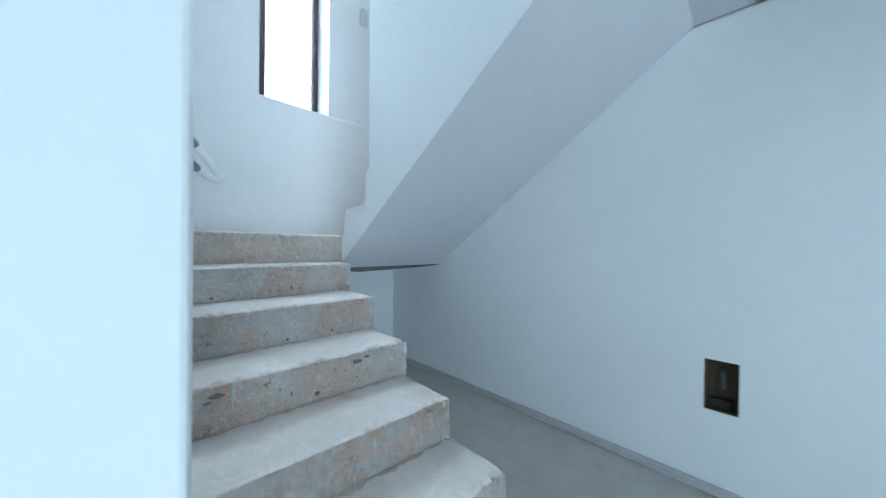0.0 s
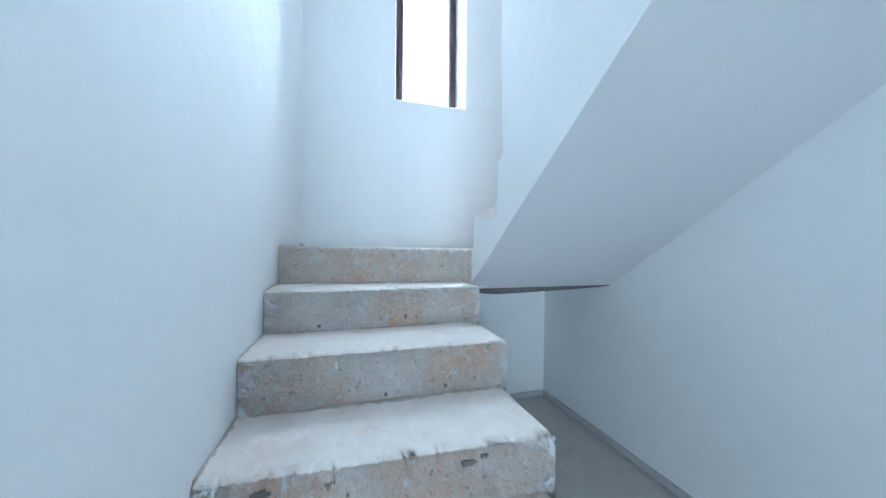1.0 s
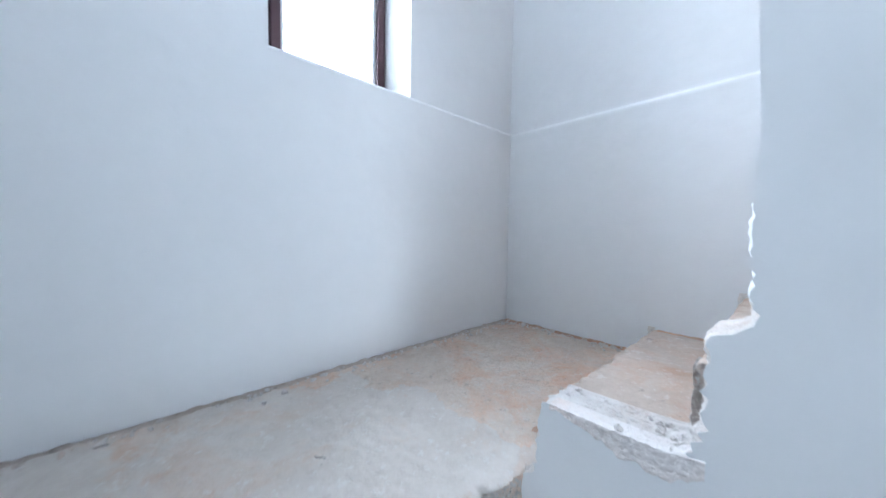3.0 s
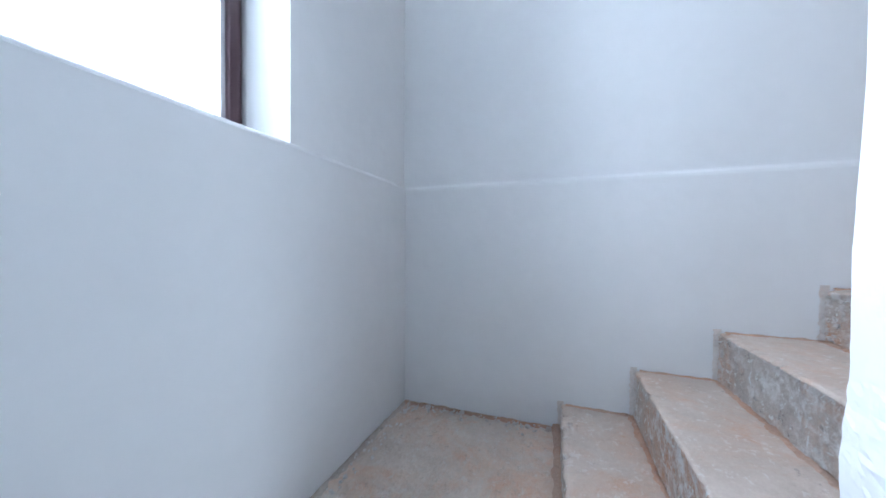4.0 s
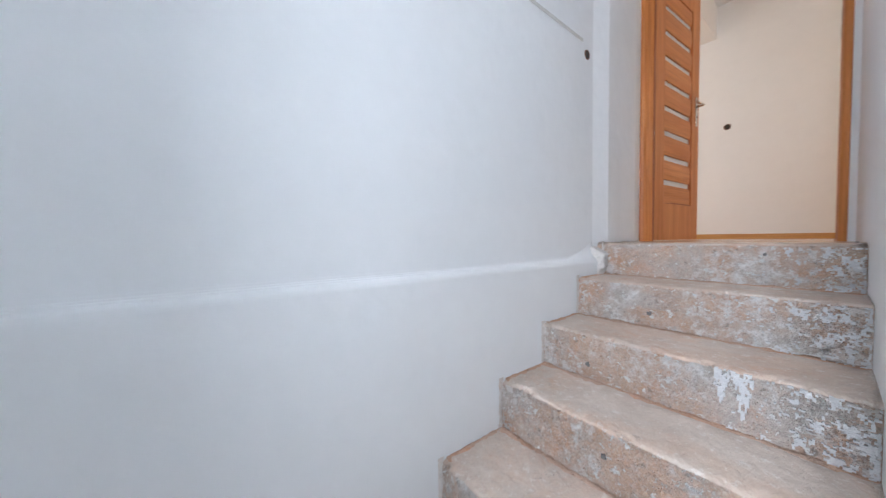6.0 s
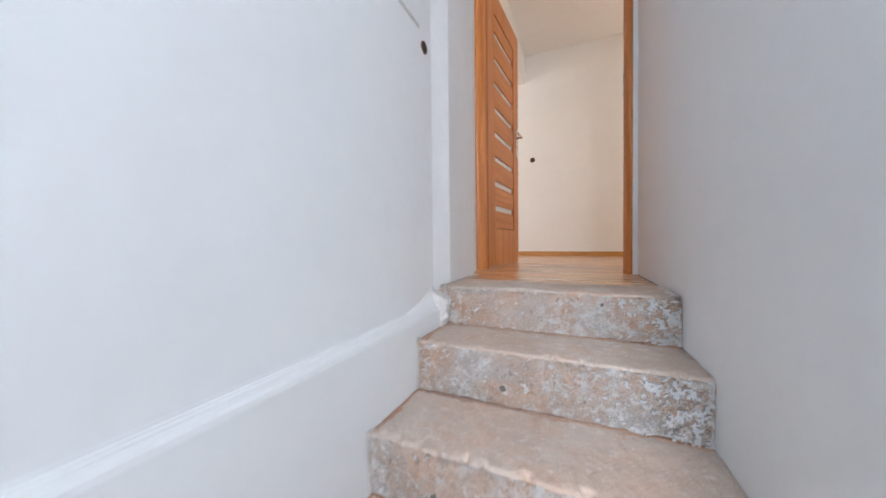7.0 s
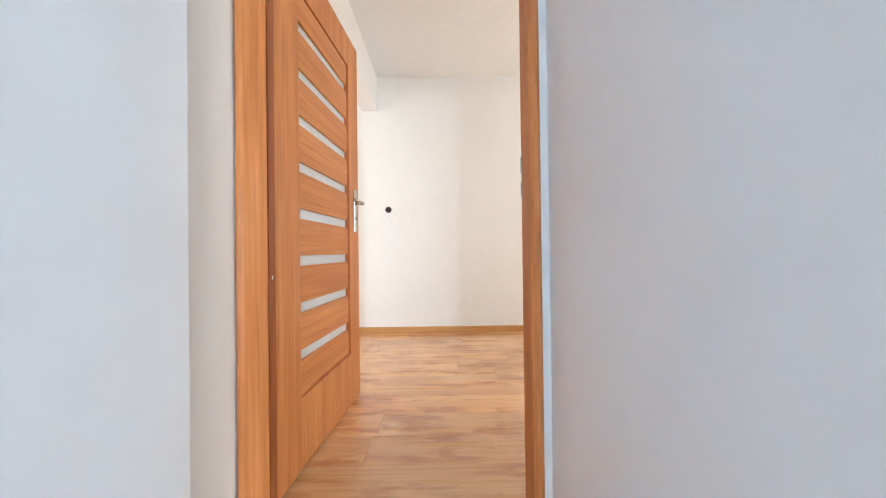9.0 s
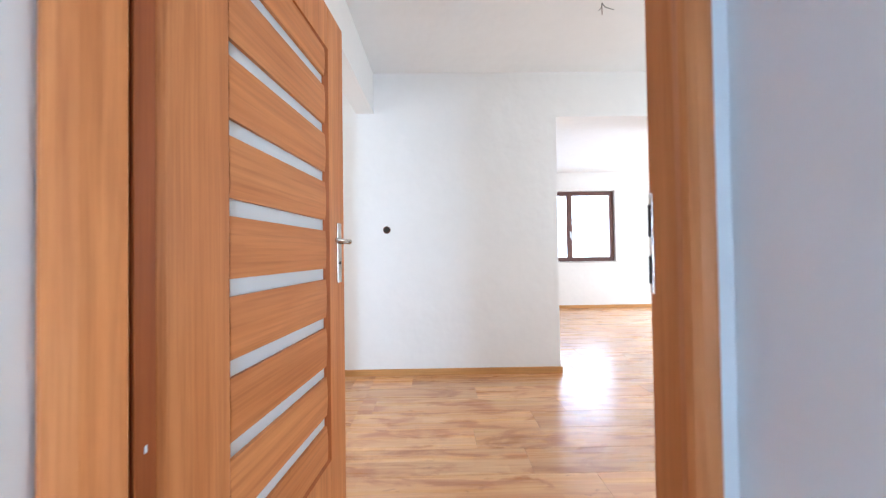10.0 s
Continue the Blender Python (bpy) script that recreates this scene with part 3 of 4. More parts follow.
def step_mesh(x0, x1, front, z0, z1, back, face, seed, ends=(0.0, 0.0), nose=0.013, chip=0.017, slope=0.0, base=0.0, cut_x=9.0, rough=1.0, worn=1.0):
    """One step: riser, worn nosing and tread. front(x) is the riser's y; face -1 looks to -y, +1 to +y."""
    nx = max(8, int((x1 - x0) / 0.007))
    prof = []
    nr = 16
    for k in range(nr + 1):
        prof.append((0.0, z0 + (z1 - nose - z0) * k / nr, 0))
    for k in range(1, 5):
        a = math.pi / 2 * k / 4
        prof.append((nose * (1 - math.cos(a)), z1 - nose + nose * math.sin(a), 2))
    depth = abs(back - front((x0 + x1) / 2))
    nt_ = max(6, int(depth / 0.012))
    for k in range(1, nt_ + 1):
        prof.append((nose + (depth - nose) * k / nt_, z1, 1))
    verts, faces, mats = [], [], []
    for i in range(nx + 1):
        f = i / nx
        x = x0 + (x1 - x0) * f
        yf = front(x)
        span = abs(back - yf)
        edge = noise.noise(Vector((x * 14, seed * 7.3, 1.7)))
        bite = max(0.0, noise.noise(Vector((x * 31, seed * 3.1, 9.2))) + 1.0 * noise.noise(Vector((x * 75, seed * 5.1, 2.2))) - 0.14) * chip * 1.7
        nick = 0.0032 * noise.noise(Vector((x * 120, seed * 2.3, 4.4))) + 0.0025 * noise.noise(Vector((x * 55, seed * 4.1, 6.4)))
        end = max(0.0, 1 - (1 - f) * nx * 0.007 / 0.035) * ends[1]
        for d, z, kind in prof:
            dd = d * span / depth
            n1 = fbm(x * 8, (dd + seed) * 8, z * 8) * (0.0042 if kind == 0 else 0.0034 * worn)
            n2 = noise.noise(Vector((x * 42, (dd + seed) * 42, z * 42))) * 0.0032 * (rough if kind == 0 else worn)
            y_off, z_off = dd, z
            if kind == 0:
                y_off -= n1 + n2
                k = max(0.0, 1 - (z1 - nose - z) / 0.03)
                y_off += k * (bite + 0.003 * edge + nick)
            elif kind == 2:
                y_off += bite + nick + 0.003 * edge - (n1 + n2) * 0.6
                z_off -= bite * 0.8 - (n1 + n2) * 0.5
            else:
                k = max(0.0, 1 - dd / 0.035)
                z_off += (n1 + n2) * 0.8 - k * bite * 0.8 + (slope(x) if callable(slope) else slope) * dd
            verts.append((x - end * (1 if kind else 0.6), yf - face * y_off, z_off - end * (0.9 if kind == 1 else 0.5)))
    m = len(prof)
    for i in range(nx):
        for k in range(m - 1):
            a = i * m + k
            if prof[k + 1][2] == 0 and x0 + (x1 - x0) * i / nx > cut_x:
                continue
            q = (a, a + 1, a + m + 1, a + m)
            faces.append(q if face > 0 else q[::-1])
            mats.append(0 if prof[k + 1][2] == 0 or prof[k][2] == 0 else 1)
    # plain sides and underside
    zb = base if isinstance(base, tuple) else (base, base)
    for i in (0, nx):
        j = len(verts)
        yf = front(x0 if i == 0 else x1)
        verts += [(verts[i * m][0], verts[i * m][1], zb[0]), (verts[i * m][0], yf - face * abs(back - yf), zb[1])]
        ring = [i * m + k for k in range(m)]
        faces.append(ring + [j + 1, j])
        mats.append(0)
    me = bpy.data.meshes.new("step")
    me.from_pydata(verts, [], faces)
    me.polygons.foreach_set("material_index", mats)
    me.polygons.foreach_set("use_smooth", [len(f) == 4 for f in faces])
    me.update()
    return me


def put_step(me, parent, riser, tread):
    me.materials.append(riser)
    me.materials.append(tread)
    me.materials.append(M_LANDING_BROWN)
    ob = new("step", me)
    ob.parent = parent
    return ob


def fillet(x0, x1, line, z, size, seed, nrm=(0, 1), steps=None):
    """A crumbly wedge of mortar along x: line(x) gives y of the inner corner, nrm the side it spreads to."""
    bm = bmesh.new()
    n = steps or max(6, int(abs(x1 - x0) / 0.015))
    rows = []
    for i in range(n + 1):
        x = x0 + (x1 - x0) * i / n
        s = size * (0.62 + 0.75 * abs(noise.noise(Vector((x * 13, seed, 0.3)))))
        h = size * (0.10 + 0.55 * abs(noise.noise(Vector((x * 23, seed, 5.3)))))
        y = line(x)
        rows.append([bm.verts.new((x, y, z - 0.01)), bm.verts.new((x, y, z + h)), bm.verts.new((x, y + nrm[1] * s * 0.45, z + h * 0.40)), bm.verts.new((x, y + nrm[1] * s * 1.7, z - 0.003))])
    for a, b in zip(rows, rows[1:]):
        for k in range(3):
            bm.faces.new((a[k], a[k + 1], b[k + 1], b[k]))
    return bm


def fillet_y(y0, y1, x, z, size, seed, side):
    bm = fillet(y0, y1, lambda s: 0.0, z, size, seed, (0, 1))
    for v in bm.verts:
        v.co = Vector((x + side * v.co.y, v.co.x, v.co.z))
    return bm


def smear(store, xa, xb, za, zb, y, face, seed, wall):
    """Adds small scraps of mortar stuck to a riser, thickest towards the wall side (-1 at xa, 1 at xb)."""
    cell = 0.0045
    verts, faces = store
    nx, nz = max(2, int((xb - xa) / cell)), max(2, int((zb - za) / cell))
    index = {}

    def corner(i, k, back):
        if (i, k, back) not in index:
            x, z = xa + cell * i, za + cell * k
            index[(i, k, back)] = len(verts)
            jx, jz = noise.noise(Vector((x * 90, z * 90, seed))) * 0.003, noise.noise(Vector((x * 90, z * 90, seed + 4))) * 0.003
            out = -0.004 if back else 0.0030 + 0.0025 * noise.noise(Vector((x * 75, z * 75, seed + 9)))
            verts.append((x + jx, y(x) + face * out, z + jz))
        return index[(i, k, back)]

    keep = set()
    for i in range(nx):
        for k in range(nz):
            x, z = xa + cell * (i + 0.5), za + cell * (k + 0.5)
            u = (x - xa) / (xb - xa)
            bias = 0.30 - 1.0 * (u if wall < 0 else 1 - u)
            if noise.noise(Vector((x * 34, z * 34, seed))) + 0.7 * noise.noise(Vector((x * 120, z * 120, seed))) + bias > 0.33:
                keep.add((i, k))
    for i, k in sorted(keep):
        ring = [(i, k), (i + 1, k), (i + 1, k + 1), (i, k + 1)]
        faces.append([corner(*c, False) for c in ring])
        for (di, dk), a, b in (((0, -1), 0, 1), ((1, 0), 1, 2), ((0, 1), 2, 3), ((-1, 0), 3, 0)):
            if (i + di, k + dk) not in keep:
                faces.append([corner(*ring[b], False), corner(*ring[a], False), corner(*ring[a], True), corner(*ring[b], True)])


def paint_run(store, xa, xb, za, zb, y, face, seed, runs):
    """White paint splashed over a nosing that ran down a riser in a few tongues."""
    cell = 0.004
    verts, faces = store
    nx, nz = int((xb - xa) / cell), int((zb - za) / cell)
    for i in range(nx):
        x = xa + cell * i
        u = (x - xa) / (xb - xa)
        length = 0.16 + 0.84 * max(math.exp(-((u - c) / w) ** 2) * h for c, w, h in runs)
        length *= 0.8 + 0.35 * noise.noise(Vector((x * 60, seed, 0)))
        for k in range(nz):
            z = zb - cell * (k + 1)
            if (zb - z) / (zb - za) > length or noise.noise(Vector((x * 80, z * 40, seed))) + 0.6 * noise.noise(Vector((x * 190, z * 120, seed))) > 0.2:
                continue
            n = len(verts)
            out = 0.0055
            for dx, dz in ((0, 0), (cell, 0), (cell, cell), (0, cell)):
                verts.append((x + dx, y(x + dx) + face * out, z + dz))
            for dx, dz in ((0, 0), (cell, 0), (cell, cell), (0, cell)):
                verts.append((x + dx, y(x + dx) - face * 0.004, z + dz))
            faces += [[n, n + 1, n + 2, n + 3], [n, n + 1, n + 5, n + 4], [n + 1, n + 2, n + 6, n + 5], [n + 2, n + 3, n + 7, n + 6], [n + 3, n, n + 4, n + 7]]


def put_paint(store, parent):
    me = bpy.data.meshes.new("paint_residue")
    me.from_pydata(store[0], [], store[1])
    me.materials.append(M_WHITEWASH)
    ob = new("paint_residue", me)
    ob.parent = parent
    ob["kind"] = "stuff"
    ob["label"] = "splashed and peeling white paint on the risers"
    return ob


def put_scraps(store, parent):
    me = bpy.data.meshes.new("mortar_residue")
    me.from_pydata(store[0], [], store[1])
    me.materials.append(M_SCRAP)
    ob = new("mortar_residue", me)
    ob.parent = parent
    ob["kind"] = "stuff"
    ob["label"] = "scraps of pale mortar stuck to the risers"
    return ob


# lower flight
LOW = [  # front at the west wall, front at the open end, open end's x, top z
    (-0.015, -0.095, 0.916, -0.020),
    (-0.264, -0.258, 0.896, -0.192),
    (-0.542, -0.558, 0.880, -0.357),
    (-0.818, -0.863, 0.862, -0.527),
    (-1.105, -1.160, 0.846, -0.682),
    (-1.380, -1.420, 0.856, -0.845),
    (-1.655, -1.700, 0.860, -1.035),
]
lower = thing("staircase", "lower flight of bare rough concrete steps against a white wall", "stairs", (0.45, -0.8, LOW_Z))


def under(parent, ob):
    ob.matrix_parent_inverse = Matrix.Translation(-Vector(parent.location))
    return ob


def landing_fall(x):
    """The landing sinks a little towards the window wall."""
    return -0.014 - 0.004 * min(1.0, x / 1.2)


low_scraps, up_scraps, up_paint, low_paint = ([], []), ([], []), ([], []), ([], [])
for i, (yw, ye, xe, z) in enumerate(LOW):
    zb = LOW[i + 1][3] if i + 1 < len(LOW) else LOW_Z
    line = lambda x, a=yw, b=ye, e=xe: a + (b - a) * min(1.0, x / e) - (0.02 if x > 0.945 else 0.0)
    back = NORTH + 0.005 if i == 0 else max(LOW[i - 1][0], LOW[i - 1][1]) + 0.02
    me = step_mesh(0.002, xe if i else EAST + 0.003, line, zb - 0.004, z, back, -1, i + 1.0, (0, 0.008 if i else 0.0),
                   slope=landing_fall if i == 0 else 0.0, base=-0.07 if i == 0 else LOW_Z, cut_x=0.93 if i == 0 else 9.0)
    if i == 0:
        for f in me.polygons:
            q = f.center
            if f.material_index == 1 and q.x + 0.35 * max(0.0, q.y) > 1.0 + 0.25 * fbm(q.x * 5, q.y * 5, 4.0) + 0.05 * fbm(q.x * 25, q.y * 25, 1.0):
                f.material_index = 2
    under(lower, put_step(me, lower, M_RISER if i else M_RISER_WARM, M_TREAD if i else M_LANDING))
    if 0 < i:
        under(lower, part("mortar_joint", fillet_y(yw + 0.012, LOW[i - 1][0] + 0.01, 0.0, z, 0.010, i + 61.0, 1), M_DIRT, lower, "", True))
    if i < 6:
        smear(low_scraps, 0.006, 0.16, zb, z - 0.008, line, -1, i * 7.0, -1)
        smear(low_scraps, 0.70 if i == 0 else xe - 0.15, 0.915 if i == 0 else xe - 0.008, zb, z - 0.008, line, -1, i * 7.0 + 3.3, 1)
    if i + 1 < len(LOW):
        under(lower, part("mortar_joint", fillet(0.004, LOW[i + 1][2] - 0.02 if i else 0.88, line, zb, 0.016, i + 3.0, (0, -1)), M_DIRT, lower, "", True))

for i in range(1, 6):
    yw, ye, xe, z = LOW[i]
    line = lambda x, a=yw, b=ye, e=xe: a + (b - a) * min(1.0, x / e) - 0.002
    smear(low_paint, xe - 0.09, xe - 0.006, LOW[i + 1][3], z - 0.006, line, -1, 130 + i * 5.0, 1)
    smear(low_paint, 0.006, 0.09, LOW[i + 1][3], z - 0.006, line, -1, 160 + i * 5.0, -1)
under(lower, put_paint(low_paint, lower))


def mark(name, x, z, w, h, y, face, material, parent, label, seed):
    """A ragged blot on a riser: dark for a small hole, or paint fleck."""
    bm = bmesh.new()
    rim, n = [], 40
    for k in range(n):
        a = 2 * math.pi * k / n
        r = 0.72 + 0.42 * noise.noise(Vector((math.cos(a) * 1.7, math.sin(a) * 1.7, seed)))
        r += 0.22 * noise.noise(Vector((math.cos(a) * 6, math.sin(a) * 6, seed)))
        rim.append((x + w * 0.45 * r * math.cos(a), z + h * 0.45 * r * math.sin(a)))
    front = [bm.verts.new((p, y(p) + face * 0.0062, q)) for p, q in rim]
    back = [bm.verts.new((p, y(p) - face * 0.004, q)) for p, q in rim]
    mid = bm.verts.new((x, y(x) + face * 0.0068, z))
    for k in range(n):
        bm.faces.new((front[k], front[(k + 1) % n], mid))
        bm.faces.new((front[k], back[k], back[(k + 1) % n], front[(k + 1) % n]))
    under(parent, part(name, bm, material, parent, label))


for i, x, z, w, h, dark in ((1, 0.547, -0.316, 0.018, 0.028, 1), (3, 0.605, -0.567, 0.060, 0.022, 1), (3, 0.648, -0.556, 0.028, 0.016, 1), (3, 0.131, -0.565, 0.055, 0.022, 1), (3, 0.110, -0.580, 0.03, 0.014, 1),
                            (3, 0.445, -0.650, 0.022, 0.022, 1), (2, 0.433, -0.507, 0.014, 0.016, 1), (2, 0.637, -0.500, 0.018, 0.020, 1), (1, 0.20, -0.335, 0.020, 0.018, 1),
                            (2, 0.439, -0.452, 0.006, 0.052, 0), (2, 0.278, -0.400, 0.010, 0.045, 0), (1, 0.70, -0.255, 0.012, 0.016, 0)):
    yw, ye, xe, _ = LOW[i]
    mark("tar_blot" if dark else "paint_fleck", x, z, w, h, lambda p, a=yw, b=ye, e=xe: a + (b - a) * p / e, -1, M_BLOT if dark else M_PVC, lower, "dark blot" if dark else "fleck of white paint", x * 9 + i)
under(lower, put_scraps(low_scraps, lower))
structure("landing_slab", boxes((0.80, EAST, -0.06, NORTH, -0.20, -0.065)), M_SOFFIT_SHADE, "plastered underside of the landing")
for bmf, lab in ((fillet(0.0, EAST, lambda x: NORTH, 0.0, 0.017, 31.0, (0, -1)), "crumbling brown mortar along the wall"),
                 (fillet_y(0.005, NORTH, 0.0, 0.0, 0.014, 33.0, 1), "crumbling grey mortar along the wall"),
                 (fillet_y(-0.10, NORTH, EAST, 0.0, 0.018, 35.0, -1), "brick dust mortar along the wall")):
    for v in bmf.verts:
        v.co.z += -0.019 + landing_fall(v.co.x) * (v.co.y + 0.015)
    structure("trim_mortar", bmf, M_DUST if "dust" in lab else M_DIRT, lab, True)

bm = bmesh.new()
bmesh.ops.create_cone(bm, cap_ends=True, segments=14, radius1=0.05, radius2=0.006, depth=0.055, matrix=Matrix.Translation((0.004, NORTH - 0.004, -0.020)))
bmesh.ops.subdivide_edges(bm, edges=bm.edges, cuts=2, use_grid_fill=True)
for v in bm.verts:
    v.co += Vector((1, 1, 0.6)) * 0.008 * noise.noise(v.co * 45)
structure("trim_mortar_lump", bm, M_DIRT, "lump of grey mortar in the corner", True)

# loose crumbs of mortar and plaster along the foot of the landing walls
rng_l = random.Random(11)
bm = bmesh.new()
for k in range(280):
    side = rng_l.random()
    near = abs(rng_l.gauss(0, 0.035)) + 0.008
    if side < 0.5:
        x, y = rng_l.uniform(0.05, EAST - 0.02), NORTH - near
    elif side < 0.8:
        x, y = EAST - near, rng_l.uniform(-0.06, NORTH - 0.02)
    else:
        x, y = near, rng_l.uniform(0.02, NORTH - 0.02)
    r = rng_l.uniform(0.0025, 0.008) * (1.0 if rng_l.random() < 0.85 else 1.7)
    z = -0.020 + landing_fall(x) * (y + 0.05)
    rr = bmesh.ops.create_icosphere(bm, subdivisions=1, radius=r, matrix=Matrix.Translation((x, y, z + r * 0.35)))
    for v in rr["verts"]:
        v.co += Vector((rng_l.uniform(-1, 1), rng_l.uniform(-1, 1), rng_l.uniform(-1, 0.3))) * r * 0.5
tagged(part("rubble", bm, M_BROKEN, None), "loose crumbs of mortar and plaster on the landing", "rubble", "", "stuff")

# upper flight
UP = [(-0.088, 0.090), (-0.357, 0.274), (-0.622, 0.452), (-0.908, 0.628), (-1.174, 0.796), (-1.455, 0.969), (-1.708, TOP_Z)]
upper = thing("staircase", "upper flight of stained concrete steps rising to a doorway", "stairs", (1.45, -0.9, 0.0))
for i, (y, z) in enumerate(UP):
    zb = UP[i - 1][1] if i else 0.0
    back = UP[i + 1][0] - 0.02 if i + 1 < len(UP) else -1.984
    xw = 1.028 + 0.0155 * (-0.41 - y)
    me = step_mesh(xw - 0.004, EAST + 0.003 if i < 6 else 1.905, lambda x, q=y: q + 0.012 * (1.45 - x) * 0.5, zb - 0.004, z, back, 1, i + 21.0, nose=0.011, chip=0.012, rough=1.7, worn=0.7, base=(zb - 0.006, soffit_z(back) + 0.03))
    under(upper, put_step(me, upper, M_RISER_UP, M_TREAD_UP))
    front = lambda x, q=y: q + 0.012 * (1.45 - x) * 0.5
    smear(up_scraps, xw + 0.004, xw + 0.30, zb, z - 0.008, front, 1, 40 + i * 7.0, -1)
    smear(up_scraps, EAST - 0.15, EAST - 0.003, zb, z - 0.008, front, 1, 43 + i * 7.0, 1)
    under(upper, part("mortar_joint", fillet(xw, EAST, lambda x, q=y: q, zb, 0.022, i + 51.0, (0, 1)), M_DUST, upper, "reddish brick dust in the joint", True))
    # broken plaster lumps where the wall coat stops at the riser and tread
    for xs, sd in ((EAST, -1),):
        bm = bmesh.new()
        nn = 16
        rows = []
        for k in range(nn + 1):
            zz = zb + (z + 0.012 - zb) * k / nn
            w = 0.004 + 0.012 * abs(noise.noise(Vector((zz * 40, i * 3.0, xs))))
            g = 0.002 + 0.009 * abs(noise.noise(Vector((zz * 33, i * 5.0, xs + 3))))
            rows.append([bm.verts.new((xs, y - 0.012, zz)), bm.verts.new((xs + sd * g, y + 0.002, zz)), bm.verts.new((xs + sd * g * 0.7, y + w, zz)), bm.verts.new((xs, y + w + 0.006, zz))])
        for a, b in zip(rows, rows[1:]):
            for k in range(3):
                bm.faces.new((a[k], a[k + 1], b[k + 1], b[k]))
        for r in (rows[0], rows[-1]):
            bm.faces.new(r)
        under(upper, part("plaster_edge", bm, M_BROKEN, upper, "broken white plaster edge", True))
    if i < 6:
        bm = fillet_y(y - 0.02, UP[i + 1][0], EAST, z, 0.015, i + 71.0, -1)
        under(upper, part("mortar_joint", bm, M_DUST, upper, "", True))
        bm = fillet_y(y - 0.02, UP[i + 1][0], xw + 0.004, z, 0.014, i + 81.0, 1)
        under(upper, part("mortar_joint", bm, M_DIRT, upper, "", True))
    else:
        bm = fillet_y(y - 0.012, -1.984, xw + 0.004, z, 0.024, 91.0, 1)
        under(upper, part("mortar_joint", bm, M_BROKEN, upper, "crumbled plaster in the joint", True))
for i, x_from in ((6, 0.36), (5, 0.46), (4, 0.38), (3, 0.26)):
    y, z, zb = UP[i][0], UP[i][1], UP[i - 1][1]
    xw = 1.028 + 0.0155 * (-0.41 - y)
    smear(up_paint, xw + 0.004, xw + x_from, zb, z - 0.006, lambda x, q=y: q + 0.012 * (1.45 - x) * 0.5 + 0.002, 1, 90 + i * 5.0, -1)
y = UP[4][0]
paint_run(up_paint, 1.238, 1.318, UP[3][1], UP[4][1] - 0.004, lambda x: y + 0.012 * (1.45 - x) * 0.5, 1, 3.0, ((0.22, 0.16, 1.0), (0.78, 0.13, 0.85)))
for i, x, z, w, h in ((5, 1.574, 0.853, 0.026, 0.026), (4, 1.682, 0.685, 0.022, 0.028), (6, 1.279, 1.091, 0.016, 0.016), (3, 1.50, 0.55, 0.02, 0.018)):
    mark("tar_blot", x, z, w, h, lambda p, q=UP[i][0]: q + 0.012 * (1.45 - p) * 0.5, 1, M_BLOT, upper, "dark blot", x * 7 + i)
under(upper, put_paint(up_paint, upper))
under(upper, put_scraps(up_scraps, upper))
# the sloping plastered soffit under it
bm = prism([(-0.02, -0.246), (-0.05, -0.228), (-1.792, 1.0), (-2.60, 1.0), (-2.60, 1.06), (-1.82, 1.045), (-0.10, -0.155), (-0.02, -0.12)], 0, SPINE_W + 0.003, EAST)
structure("ceiling_soffit", bm, M_SOFFIT_SHADE, "smooth plastered soffit of the upper flight")

# tapering dark strip takes the place of the shade below the soffit edge
bm = bmesh.new()
rows = []
for k in range(41):
    u = k / 40
    x = SPINE_W + 0.004 + (EAST - SPINE_W - 0.006) * u
    drop = 0.034 * (1 - u) ** 0.6 * (0.35 + 0.65 * min(1.0, u * 6)) + 0.004 + 0.004 * noise.noise(Vector((x * 25, 1, 1)))
    zt = -0.238
    rows.append([bm.verts.new(q) for q in ((x, -0.034, zt), (x, -0.030, zt - drop), (x, 0.010, zt - drop), (x, 0.010, zt))])
for a, b in zip(rows, rows[1:]):
    for k in range(4):
        bm.faces.new((a[k], a[(k + 1) % 4], b[(k + 1) % 4], b[k]))
bm.faces.new(rows[0]), bm.faces.new(rows[-1])
structure("trim_raw_edge", bm, M_SHADE, "dark strip standing for the shade under the soffit edge", True)

# crumbled plaster along the top tread and at the end of the ledge
for nm, bmf, mt, lab in (("trim_rubble", fillet_y(-1.70, -2.20, 1.893, TOP_Z, 0.022, 91.0, -1), M_DIRT, "crumbled plaster beside the top tread"),
                         ("trim_rubble", fillet_y(-1.71, -2.44, 1.052, TOP_Z, 0.013, 93.0, 1), M_DIRT, "dusty gap along the wall")):
    structure(nm, bmf, mt, lab, True)
# solid dark strip imitates the shade in the gap beside the planks
structure("trim_floor_gap", boxes((1.050, 1.0645, -2.445, -1.985, 1.10, 1.1315)), M_SHADE, "dark strip standing for the shade in the gap along the wall")
bm = bmesh.new()
bmesh.ops.create_grid(bm, x_segments=26, y_segments=26, size=0.5)
for v in bm.verts:
    u, w = v.co.x + 0.5, v.co.y + 0.5
    a = Vector((1.869 - 0.010 * w, -1.640 - 0.085 * u, 0.965 + 0.150 * w))
    edge = min(u, 1 - u, w, 1 - w) * 4
    d = min(1.0, edge) * (0.014 + 0.011 * noise.noise(Vector((u * 5, w * 9, 3))) + 0.006 * noise.noise(Vector((u * 17, w * 25, 8))))
    v.co = a + Vector((0.055 * min(1.0, w * 1.2) * (1 - min(1.0, edge)) - d, 0, 0))
structure("trim_plaster_lump", bm, M_BROKEN, "rough broken plaster at the end of the ledge", True)

